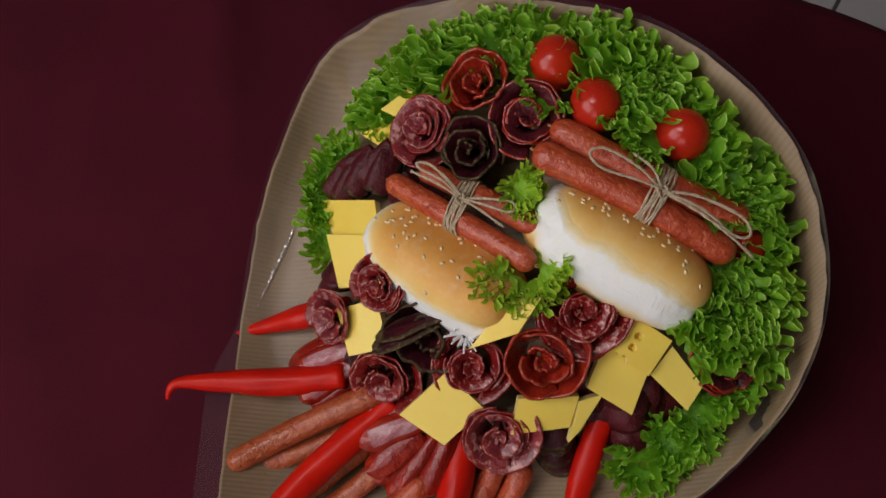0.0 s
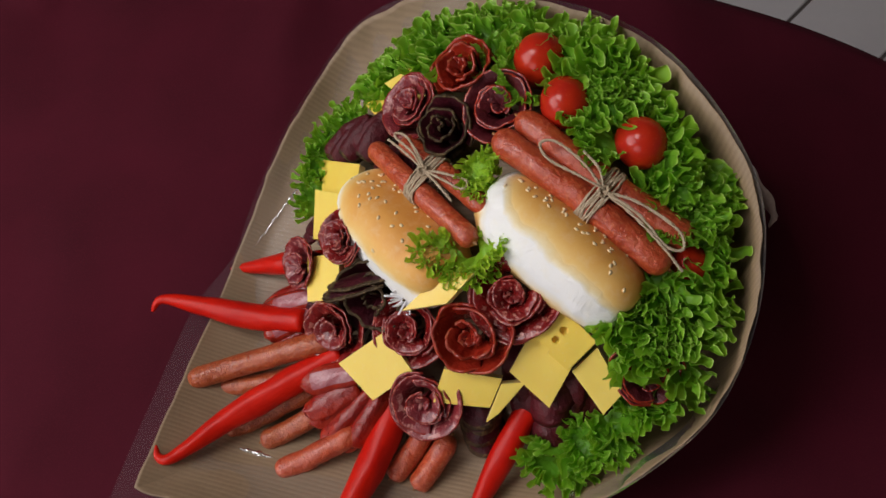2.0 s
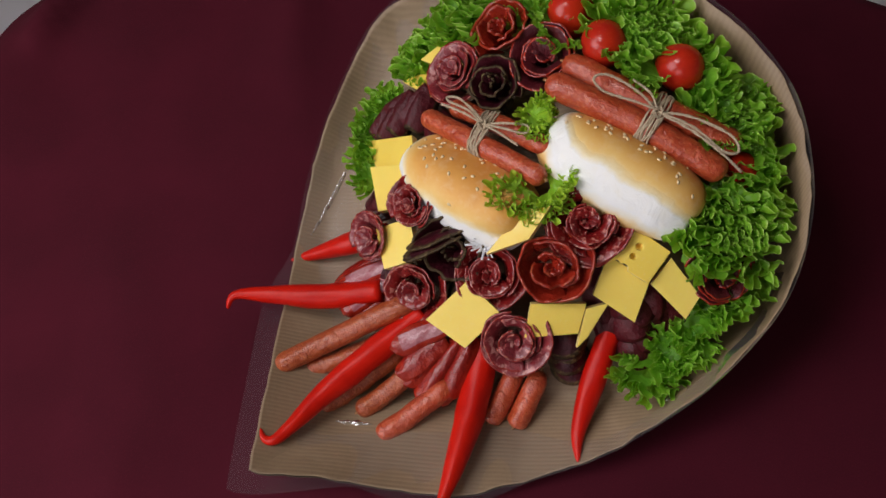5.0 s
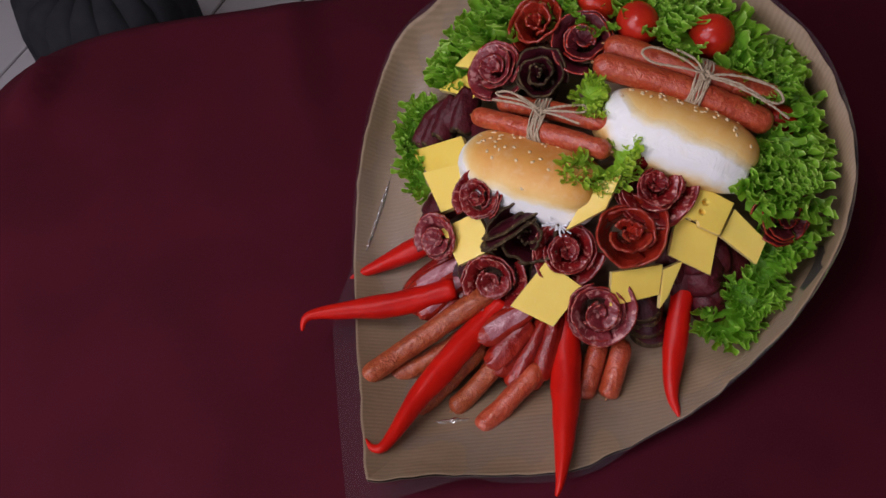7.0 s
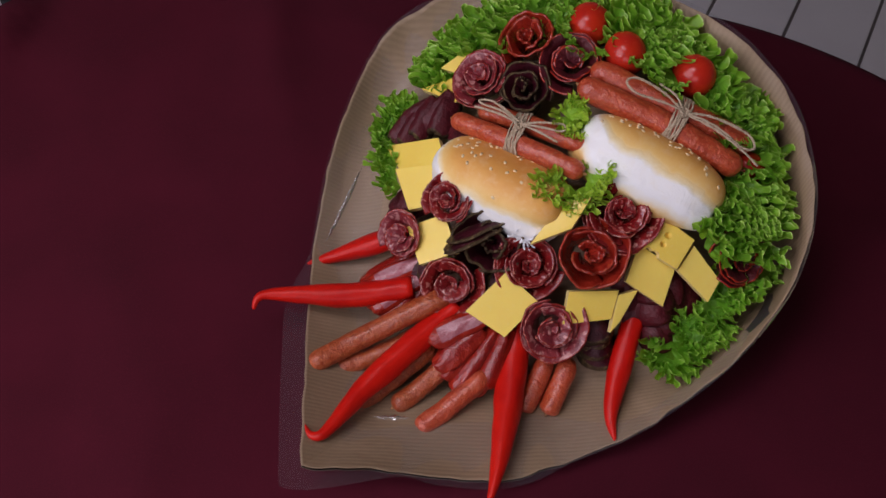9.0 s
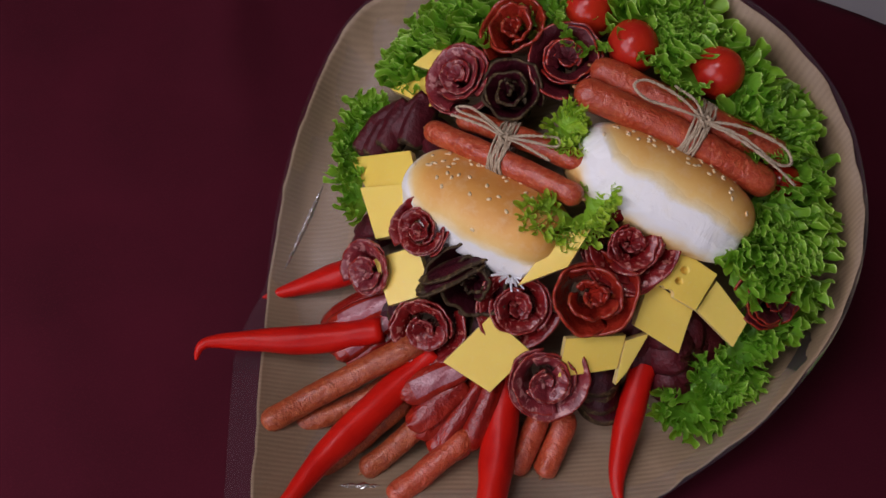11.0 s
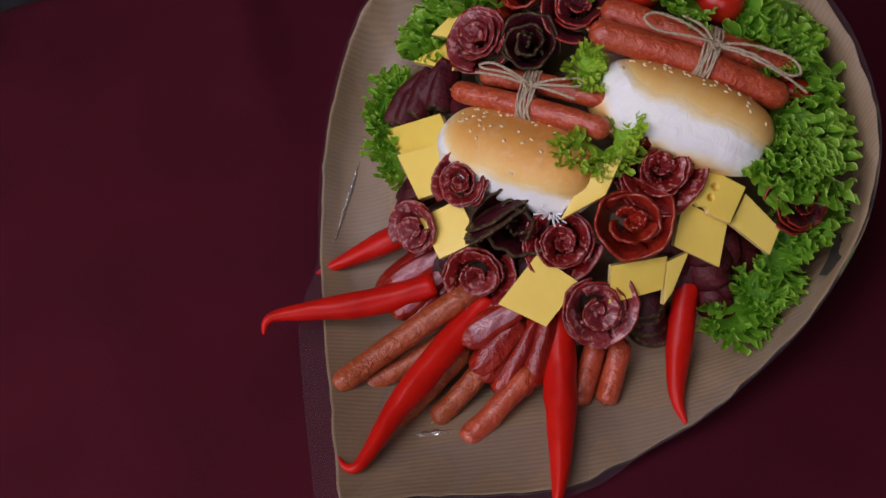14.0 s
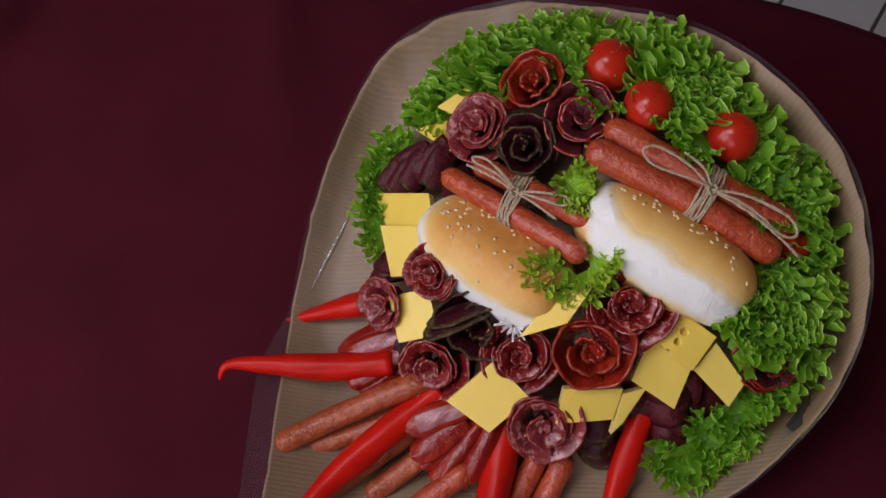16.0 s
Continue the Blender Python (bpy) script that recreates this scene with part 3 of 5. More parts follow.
def wrap():
    root = thing("bouquet_wrap", Matrix.Identity(4), "ribbed brown kraft paper wrap in clear cellophane, lying on the cloth", "wrapping paper")
    rim = spline(RIM, 7, closed=True)
    ragged = [Vector((p.x + 0.0018 * noise.noise(p * 60), p.y + 0.0018 * noise.noise(p * 60 + Vector((9, 0, 0))), p.z + 0.003 * noise.noise(p * 35))) for p in rim]
    bm = bmesh.new()
    grid(bm, [[paper_point(p, s) for p in ragged] for s in [0.01] + [k / 22 for k in range(1, 19)] + [0.82 + k / 100 for k in range(1, 19)]], closed=True)
    solidify(bm, 0.0006)
    part("inner_paper", bm, MAT["paper"], root)

    bm = bmesh.new()
    rows = []
    for s, f in ((1.0, 0.0), (0.985, 0.06), (0.97, 0.13), (0.95, 0.22), (0.93, 0.3), (0.89, 0.45), (0.84, 0.6), (0.74, 0.85), (0.66, 1.0)):
        row = []
        for k, p in enumerate(ragged):
            a = math.atan2(p.y - CY, p.x - CX)
            out = 0.009 * math.exp(-((a - 0.75) / 0.42) ** 2)
            d = Vector((p.x - CX, p.y - CY, 0)).normalized()
            x, y = CX + (p.x - CX) * s + d.x * out, CY + (p.y - CY) * s + d.y * out
            z = min((p.z - 0.004 - out) * (1 - f) + 0.0015 * f, paper_point(p, s).z - TOP - 0.005 - 0.012 * min(1.0, 8 * f))
            row.append(Vector((x, y, TOP + max(0.0015, z))))
        rows.append(row)
    grid(bm, rows, closed=True)
    solidify(bm, 0.0006)
    part("outer_paper", bm, MAT["paper_outer"], root, "darker outer layer of kraft paper")

    bm = bmesh.new()
    rows = []
    for f in [k / 16 for k in range(17)]:
        row = []
        for p in rim:
            a = math.degrees(math.atan2(p.y - CY, p.x - CX)) % 360
            past = 0.002 + 0.021 * ease(176, 192, a) * (1 - ease(226, 240, a)) + 0.006 * ease(236, 244, a) * (1 - ease(262, 275, a))
            d = Vector((p.x - CX, p.y - CY, 0)).normalized()
            q = paper_point(p, 1.0)
            inner = (0.060 - 0.048 * ease(-0.05, 0.08, p.x)) * (1 - f)
            e = q - d * inner + d * past * f
            e.z = paper_point(p, 1 - inner / math.hypot(p.x - CX, p.y - CY)).z + 0.003 - 0.25 * past * f + 0.0012 * noise.noise(Vector((e.x * 25, e.y * 25, 4)))
            e.z = max(e.z, TOP + 0.011)
            row.append(e)
        rows.append(row)
    grid(bm, rows, closed=True)
    ob = part("cellophane", bm, MAT["cellophane"], root, "clear glossy cellophane film")
    ob.visible_shadow = False
    for x0, y0, x1, y1, w in ((-0.170, -0.113, -0.137, -0.114, 0.0035), (0.106, -0.098, 0.121, -0.080, 0.0026), (-0.218, 0.062, -0.184, 0.140, 0.0034), (-0.215, 0.007, -0.198, 0.012, 0.002), (0.142, -0.062, 0.147, -0.055, 0.0014)):
        bm = bmesh.new()
        rows = []
        for k in range(25):
            u = k / 24
            x, y = x0 + (x1 - x0) * u, y0 + (y1 - y0) * u
            far = max(((Vector((x, y, 0)) - Vector((CX, CY, 0))).length / max(1e-6, (Vector((p.x, p.y, 0)) - Vector((CX, CY, 0))).length), p) for p in [min(rim, key=lambda r: abs((math.atan2(r.y - CY, r.x - CX) - math.atan2(y - CY, x - CX) + math.pi) % (2 * math.pi) - math.pi))])
            z = paper_point(far[1], min(1.0, far[0])).z + 0.001
            swell = math.sin(math.pi * min(0.97, max(0.03, u))) * (0.75 + 0.5 * noise.noise(Vector((u * 6, x0 * 40, 0))))
            d = Vector((-(y1 - y0), x1 - x0, 0)).normalized() * w * swell
            rows.append([Vector((x, y, z + w * swell * 0.9 * math.cos(0.5 * math.pi * c) + 0.0002 * noise.noise(Vector((u * 9, c, y0 * 30))))) + d * c for c in (-1, -0.75, -0.5, -0.25, 0, 0.25, 0.5, 0.75, 1)])
        grid(bm, rows)
        ob = part("cellophane_crease", bm, MAT["crease"], root, "bright crease in the clear film")
        ob.visible_shadow = False


# ---- food ----
def lettuce_mesh(seed, size, spread=150, frill=1.0, rise=(56, 92), skin="lettuce"):
    """A blade whose outer part stands up and meanders in deep ruffles with a toothed hem."""
    rnd = random.Random(seed)
    bm = bmesh.new()
    na, nr = 300, 14
    folds = rnd.uniform(5.2, 6.8) * spread / 150
    p1, p2, p3 = (rnd.uniform(0, 6.28) for _ in range(3))
    lift = radians(rnd.uniform(*rise))
    rows = []
    for j in range(nr + 1):
        v = j / nr
        row = []
        grow, hem = max(0.0, (v - 0.25) / 0.75) ** 1.4, max(0.0, (v - 0.60) / 0.40) ** 1.3
        for i in range(na + 1):
            u = i / na * 2 - 1
            phase = folds * math.pi * u + p1 + 1.5 * noise.noise(Vector((u * 2.1, seed * 3.1, 0)))
            small = 2.45 * phase + p2 + 1.6 * noise.noise(Vector((u * 4.0, seed * 1.3, 4)))
            swell = frill * (0.85 + 0.75 * noise.noise(Vector((u * 3.4, seed * 1.7, 5))))
            a = radians(spread) * 0.5 * u
            k = max(0.0, v - 0.40) / 0.60
            bend = lift * k
            inner = 0.04 + 0.62 * min(v, 0.40) / 0.40 * (1 - 0.20 * u * u) * (1 + 0.16 * noise.noise(Vector((u * 2, 1, seed))))
            tooth = abs((small * 0.62 / math.pi + 0.5 * noise.noise(Vector((u * 20, 2, seed)))) % 1.0 - 0.5) * 2
            arc = 0.56 * k * (1 + 0.16 * noise.noise(Vector((u * 5, 9, seed)))) + 0.026 * hem * hem * tooth
            r = inner + (arc * math.sin(bend) / bend if bend > 1e-3 else arc)
            z = 0.14 * v + (arc * (1 - math.cos(bend)) / bend if bend > 1e-3 else 0.0)
            wide = 0.19 * grow * swell
            m = wide * math.sin(phase) + hem * (0.10 * swell * math.sin(small) + 0.018 * noise.noise(Vector((u * 24, 3, seed))))
            r += m * math.sin(min(1.5, bend + 0.5))
            z += m * math.cos(min(1.5, bend + 0.5)) * 0.6
            side = -0.36 * wide * math.sin(2 * phase) - 0.034 * hem * swell * math.sin(2 * small) + 0.05 * grow * math.sin(phase * 0.5 + p3)
            a2 = a + side / max(0.35, r)
            q = Vector((r * math.sin(a2), r * math.cos(a2), z))
            c = noise.noise_vector(q * 2.2 + Vector((seed, 0, 0))) * 0.15 + noise.noise_vector(q * 7 + Vector((0, seed, 0))) * 0.05
            row.append((q + Vector((c.x, c.y, 0.7 * c.z))) * size)
        rows.append(row)
    last = rows[-1]
    rows.append([p + (p - q).normalized() * 0.0010 for p, q in zip(last, rows[-2])])
    _, faces = grid(bm, rows)
    for f in faces[-na:]:
        f.material_index = 1
    me = bpy.data.meshes.new("lettuce_leaf")
    bm.to_mesh(me)
    bm.free()
    me.shade_smooth()
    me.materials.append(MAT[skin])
    me.materials.append(MAT["lettuce_hem"])
    return me


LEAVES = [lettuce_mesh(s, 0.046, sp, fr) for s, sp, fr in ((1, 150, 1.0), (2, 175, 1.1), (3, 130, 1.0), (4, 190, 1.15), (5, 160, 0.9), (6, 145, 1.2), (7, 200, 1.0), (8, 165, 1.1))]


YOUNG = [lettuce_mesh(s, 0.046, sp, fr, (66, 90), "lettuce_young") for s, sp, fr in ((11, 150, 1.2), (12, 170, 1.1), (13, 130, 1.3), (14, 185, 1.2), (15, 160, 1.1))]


def rim_share(x, y):
    """How far out x, y lies, as a share of the way from the middle of the wrap to its rim, and that point of the rim."""
    a = math.atan2(y - CY, x - CX)
    p = min(RIM_LINE, key=lambda q: abs((math.atan2(q.y - CY, q.x - CX) - a + math.pi) % (2 * math.pi) - math.pi))
    return math.hypot(x - CX, y - CY) / math.hypot(p.x - CX, p.y - CY), p


def leaf(rnd, x, y, h, turn, pitch, scale, label, limit=0.86, group="lettuce leaves in the bouquet"):
    """A leaf with its base at x, y, h; turn: the way it points; pitch: how far its blade stands up."""
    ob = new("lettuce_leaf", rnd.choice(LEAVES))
    # no tip hangs out past the paper
    tx, ty = x + 0.040 * scale * math.cos(radians(turn)), y + 0.040 * scale * math.sin(radians(turn))
    share, p = rim_share(tx, ty)
    if share > limit:
        x, y = x - (tx - CX) * (share - limit), y - (ty - CY) * (share - limit)
    h = max(h, paper_point(p, min(limit, share)).z - TOP - 0.004)
    n = slope(x, y)
    n = Vector((n.x * 0.5, n.y * 0.5, 1)).normalized()
    ob.matrix_world = facing(x, y, h, n, turn - 90) @ pose(0, 0, 0, pitch, rnd.uniform(-12, 12), 0) @ Matrix.Diagonal((scale, scale, scale, 1))
    return tagged(ob, label, "lettuce", group)


AVOID = [(-0.040, 0.128, 0.026), (0.027, 0.197, 0.024), (0.054, 0.158, 0.022), (0.114, 0.136, 0.023), (0.166, 0.066, 0.012), (-0.034, 0.176, 0.026), (0.003, 0.146, 0.025), (-0.074, 0.158, 0.026), (-0.126, 0.139, 0.018),
         (0.147, -0.016, 0.022), (0.125, 0.075, 0.016), (0.10, 0.086, 0.016), (0.148, 0.066, 0.012), (-0.112, 0.182, 0.014), (-0.084, 0.190, 0.014)]


def lettuce():
    rnd = random.Random(11)
    bright, dark = "bright green curly lettuce leaf with frilled edge", "deep green curly lettuce leaf tucked beside the paper"

    def lay(cx, cy, h, turn, pitch, scale, label):
        reach = 0.046 * scale * 0.6
        tx, ty = cx + reach * math.cos(radians(turn)), cy + reach * math.sin(radians(turn))
        if all(math.hypot(tx - x, ty - y) > r + 0.42 * reach for x, y, r in AVOID):
            leaf(rnd, cx, cy, h, turn, pitch, scale, label)
    # the two small tufts between the buns
    spots = [(-0.029, 0.034, 0.158, 190, 0.34), (-0.022, 0.036, 0.158, 165, 0.32), (-0.020, 0.031, 0.155, 235, 0.36), (-0.012, 0.036, 0.157, 200, 0.36), (-0.012, 0.029, 0.152, 245, 0.38), (-0.004, 0.033, 0.152, 215, 0.40), (-0.004, 0.025, 0.147, 255, 0.38),
             (0.004, 0.030, 0.150, 270, 0.40), (0.008, 0.024, 0.148, 280, 0.36), (0.012, 0.032, 0.152, 300, 0.40), (0.018, 0.030, 0.152, 290, 0.36), (0.020, 0.038, 0.156, 330, 0.40), (0.024, 0.044, 0.160, 350, 0.38), (0.026, 0.050, 0.163, 20, 0.36), (0.018, 0.048, 0.158, 60, 0.34),
             (0.000, 0.092, 0.174, 250, 0.36), (0.004, 0.088, 0.173, 285, 0.36), (0.008, 0.082, 0.172, 300, 0.32), (0.004, 0.096, 0.176, 330, 0.38), (0.003, 0.102, 0.180, 30, 0.36), (0.002, 0.100, 0.180, 80, 0.30), (0.006, 0.104, 0.180, 10, 0.34)]
    for cx, cy, h, turn, sc in spots:
        back = 0.046 * sc * 0.5
        leaf(rnd, cx - back * math.cos(radians(turn)), cy - back * math.sin(radians(turn)), h, turn + rnd.uniform(-20, 20), rnd.uniform(-8, 18), sc, bright).data = rnd.choice(YOUNG)
    # the big leaf cluster beside the second bun
    for k, (cx, cy) in enumerate(((0.126, 0.016), (0.140, 0.028), (0.156, 0.034), (0.170, 0.040), (0.132, 0.006), (0.147, 0.016), (0.163, 0.022), (0.174, 0.028), (0.155, 0.010), (0.168, 0.012), (0.142, 0.022), (0.160, 0.030), (0.136, 0.014), (0.150, 0.026))):
        turn = -80 + rnd.uniform(-75, 75)
        back = 0.046 * 0.75 * 0.4
        if k % 4 == 3:
            continue
        leaf(rnd, cx - back * math.cos(radians(turn)), cy - back * math.sin(radians(turn)), surf(cx, cy) - 0.010 + 0.0012 * (k % 5), turn, rnd.uniform(0, 22), rnd.uniform(0.66, 0.84), dark)
    # the low band in front
    for k, (cx, cy) in enumerate(((0.168, -0.016), (0.160, -0.026), (0.148, -0.036), (0.134, -0.044), (0.120, -0.052), (0.106, -0.060), (0.096, -0.066), (0.104, -0.070), (0.158, -0.038), (0.134, -0.056), (0.172, -0.024), (0.118, -0.062), (0.146, -0.046),
                   (0.178, -0.010), (0.182, -0.002), (0.184, 0.006), (0.176, -0.016), (0.170, -0.028), (0.088, -0.072))):
        leaf(rnd, cx, cy, max(0.012, surf(cx, cy) - 0.018), -50 + rnd.uniform(-80, 80), rnd.uniform(0, 30), rnd.uniform(0.46, 0.60), bright, 0.82)
    # the broad band at the back, from the top round to the side: rows from the paper inwards
    for ring, (n, f, sc, p0, p1) in enumerate(((25, 0.90, 0.66, 5, 30), (22, 0.80, 0.70, -5, 25), (16, 0.66, 0.68, -5, 25), (11, 0.55, 0.62, -5, 20))):
        for k in range(n):
            a = radians(-16 + 126 * (k + 0.3 * ring) / (n - 1) + rnd.uniform(-3, 3))
            cx, cy = 0.005 + 0.183 * f * math.cos(a), 0.078 + 0.156 * f * math.sin(a)
            if ring == 3 and cx < 0.10 and cy < 0.15:
                continue
            lay(cx, cy, surf(cx, cy) - 0.020, math.degrees(a) + rnd.uniform(-80, 80) * (0.8 + 0.5 * ring), rnd.uniform(p0, p1), sc * rnd.uniform(0.8, 1.2), rnd.choice((bright, dark)))
    for cx, cy, turn in ((0.078, 0.150, 60), (0.084, 0.152, -20), (0.082, 0.158, 110), (0.090, 0.160, 30), (0.136, 0.106, 60), (0.122, 0.108, 150), (-0.006, 0.182, 80), (0.004, 0.176, 20), (0.022, 0.170, 200), (0.012, 0.172, -60), (0.150, 0.092, -30), (0.142, 0.116, 40), (0.100, 0.124, 200)):
        lay(cx, cy, surf(cx, cy) - 0.012, turn + rnd.uniform(-25, 25), rnd.uniform(0, 25), rnd.uniform(0.42, 0.56), bright)
    # small leaves between the tomatoes and the sausages
    for cx, cy, turn in ((0.080, 0.134, 200), (0.084, 0.144, 75), (0.076, 0.144, 120), (0.086, 0.128, -100), (0.086, 0.152, 60), (0.136, 0.102, 10), (0.144, 0.090, -40), (0.020, 0.172, 150), (0.010, 0.178, 60), (0.022, 0.166, -100), (0.072, 0.176, 40), (0.084, 0.170, 100)):
        leaf(rnd, cx, cy, surf(cx, cy) - 0.012, turn + rnd.uniform(-30, 30), rnd.uniform(0, 25), rnd.uniform(0.34, 0.44), bright)
    for ring, (n, f) in enumerate(((13, 0.92), (11, 0.78), (8, 0.62))):
        for k in range(n):
            a = radians(78 + 96 * (k + 0.4 * ring) / (n - 1) + rnd.uniform(-3, 3))
            cx, cy = -0.028 + 0.092 * f * math.cos(a), 0.160 + 0.082 * f * math.sin(a)
            lay(cx, cy, surf(cx, cy) - 0.020, math.degrees(a) + rnd.uniform(-60, 60), rnd.uniform(0, 35), rnd.uniform(0.56, 0.78), dark)
    for cx, cy in ((-0.140, 0.172), (-0.146, 0.160), (-0.150, 0.146), (-0.152, 0.132), (-0.150, 0.118), (-0.150, 0.104), (-0.146, 0.090), (-0.136, 0.166), (-0.148, 0.152), (-0.148, 0.124)):
        leaf(rnd, cx, cy, surf(cx, cy) - 0.016, 170 + rnd.uniform(-60, 60), rnd.uniform(5, 35), rnd.uniform(0.36, 0.48), bright)


def chilli(points, width, hook, label, seed):
    path = spline(lifted(points, width * 0.45), 9)
    root = thing("chilli_pepper", Matrix.Translation(path[len(path) // 2]), label, "chilli pepper", "chilli peppers fanned out at the bottom")
    bm = bmesh.new()

    def radius(u):
        return width * 0.5 * (0.10 + 0.90 * min(1, u / 0.55) ** (0.72 if hook else 0.75)) * (1 - 0.10 * max(0, u - 0.7) / 0.3)
    tube(bm, recentre(root, path), radius, 18, 0.10, seed)
    part("pod", bm, MAT["chilli"], root)
    return root


def sausage(points, width, key, label, group, seed, tips=True):
    P = lifted(points, width * 0.5)
    path = spline(P, 12)
    root = thing("sausage", Matrix.Translation(path[len(path) // 2]), label, "sausage", group)
    n = len(path) - 1
    total = sum((b - a).length for a, b in zip(path, path[1:]))
    cap = min(0.3, width * 0.55 / total)

    def radius(u):
        e = min(u, 1 - u) / cap
        return width * 0.5 * (math.sqrt(max(0.0, 1 - (1 - e) ** 2)) * 0.86 + 0.14 if e < 1 else 1.0)
    rings = []
    for u in [0, 0.08, 0.2, 0.4, 0.65, 1.0]:
        rings.append(u * cap)
    mids = [cap + (1 - 2 * cap) * k / 34 for k in range(1, 34)]
    us = rings + mids + [1 - u for u in rings[::-1]]

    def point(u):
        f = u * n
        i = min(n - 1, int(f))
        return path[i].lerp(path[i + 1], f - i)
    bm = bmesh.new()
    inv = root.matrix_world.inverted()
    pts = [inv @ point(u) for u in us]
    rows, up = [], Vector((0.1, 0.2, 1)).normalized()
    for i, p in enumerate(pts):
        way = (pts[min(i + 1, len(pts) - 1)] - pts[max(i - 1, 0)]).normalized()
        side = up.cross(way).normalized()
        up = way.cross(side).normalized()
        row = []
        for k in range(24):
            a = 2 * math.pi * k / 24
            d = side * math.cos(a) + up * math.sin(a)
            row.append(p + d * radius(us[i]) * (1 + 0.10 * noise.noise(p * 70 + d + Vector((seed, 0, 0))) + 0.035 * noise.noise(p * 210 + d * 2.5)))
        rows.append(row)
    vs, _ = grid(bm, rows, closed=True)
    bm.faces.new(vs[0][::-1]), bm.faces.new(vs[-1])
    part("casing", bm, MAT[key], root)
    if tips:
        for end, nxt in ((pts[0], pts[1]), (pts[-1], pts[-2])):
            bm = bmesh.new()
            way = (end - nxt).normalized()
            tube(bm, [end - way * 0.001, end + way * 0.0012, end + way * 0.0026], lambda u: 0.0020 - 0.0012 * u, 8)
            part("casing_tip", bm, MAT["sausage_tip"], root, "pinched yellowish end of the casing")
    return root


def rope(bm, points, r, n=8):
    """Two twisted strands along a curve."""
    path = spline(points, n)
    length = [0.0]
    for a, b in zip(path, path[1:]):
        length.append(length[-1] + (b - a).length)
    for s in (0, 1):
        strand, up = [], Vector((0.2, 0.1, 1)).normalized()
        for i, p in enumerate(path):
            way = (path[min(i + 1, len(path) - 1)] - path[max(i - 1, 0)]).normalized()
            side = up.cross(way).normalized()
            up = way.cross(side).normalized()
            a = length[i] / 0.0052 * 2 * math.pi + math.pi * s
            strand.append(p + (side * math.cos(a) + up * math.sin(a)) * r * 0.45)
        tube(bm, strand, lambda u: r * 0.62, 6)


def tied_pair(a, b, width, at, label, seed, loops):
    """Two sausages held by a twine: a coil round both, and a bow on top."""
    sa = sausage(a, width, "frankfurter", label, "pairs of frankfurters tied with twine", seed)
    sb = sausage(b, width * 0.96, "frankfurter", label, "pairs of frankfurters tied with twine", seed + 3)

    def along(points, u):
        path = spline(lifted(points, width * 0.5), 12)
        f = u * (len(path) - 1)
        i = min(len(path) - 2, int(f))
        return path[i].lerp(path[i + 1], f - i), (path[i + 1] - path[i]).normalized()
    pa, way = along(a, at)
    pb, _ = along(b, at)
    c = (pa + pb) / 2
    across = (pb - pa)
    half = across.length / 2
    across.normalize()
    up = way.cross(across).normalized()
    if up.z < 0:
        up = -up
    root = thing("twine_bow", Matrix.Translation(c), "rough brown jute twine wound round sausages and tied in a bow", "twine", "twine bows on the sausage pairs")
    bm = bmesh.new()
    turns, pts = 6, []
    for k in range(turns * 14 + 1):
        t = k / 14 * 2 * math.pi
        rr = width * 0.5 + 0.0012
        ca, sa_ = math.cos(t), math.sin(t)
        pts.append(across * (ca * rr + math.copysign(half, ca) * min(1.0, abs(ca) * 3)) + up * sa_ * rr + way * (k / 14 / turns - 0.5) * 0.013 + way * 0.0008 * math.sin(t * 3.3))
    rope(bm, pts, 0.0013, 1)
    part("coil", bm, MAT["twine"], root)
    top = up * (width * 0.5 + 0.003)
    for loop in loops:
        bm = bmesh.new()
        rope(bm, [top + way * l + across * s + up * h for l, s, h in loop], 0.0013, 7)
        part("bow_strand", bm, MAT["twine"], root)
    bm = bmesh.new()
    rope(bm, [top + up * 0.001 + across * 0.004 * math.cos(t) + way * 0.003 * math.sin(t) + up * 0.002 * math.sin(2 * t) for t in (0, 1.2, 2.4, 3.6, 4.8, 6.0)], 0.0014, 5)
    part("knot", bm, MAT["twine"], root)


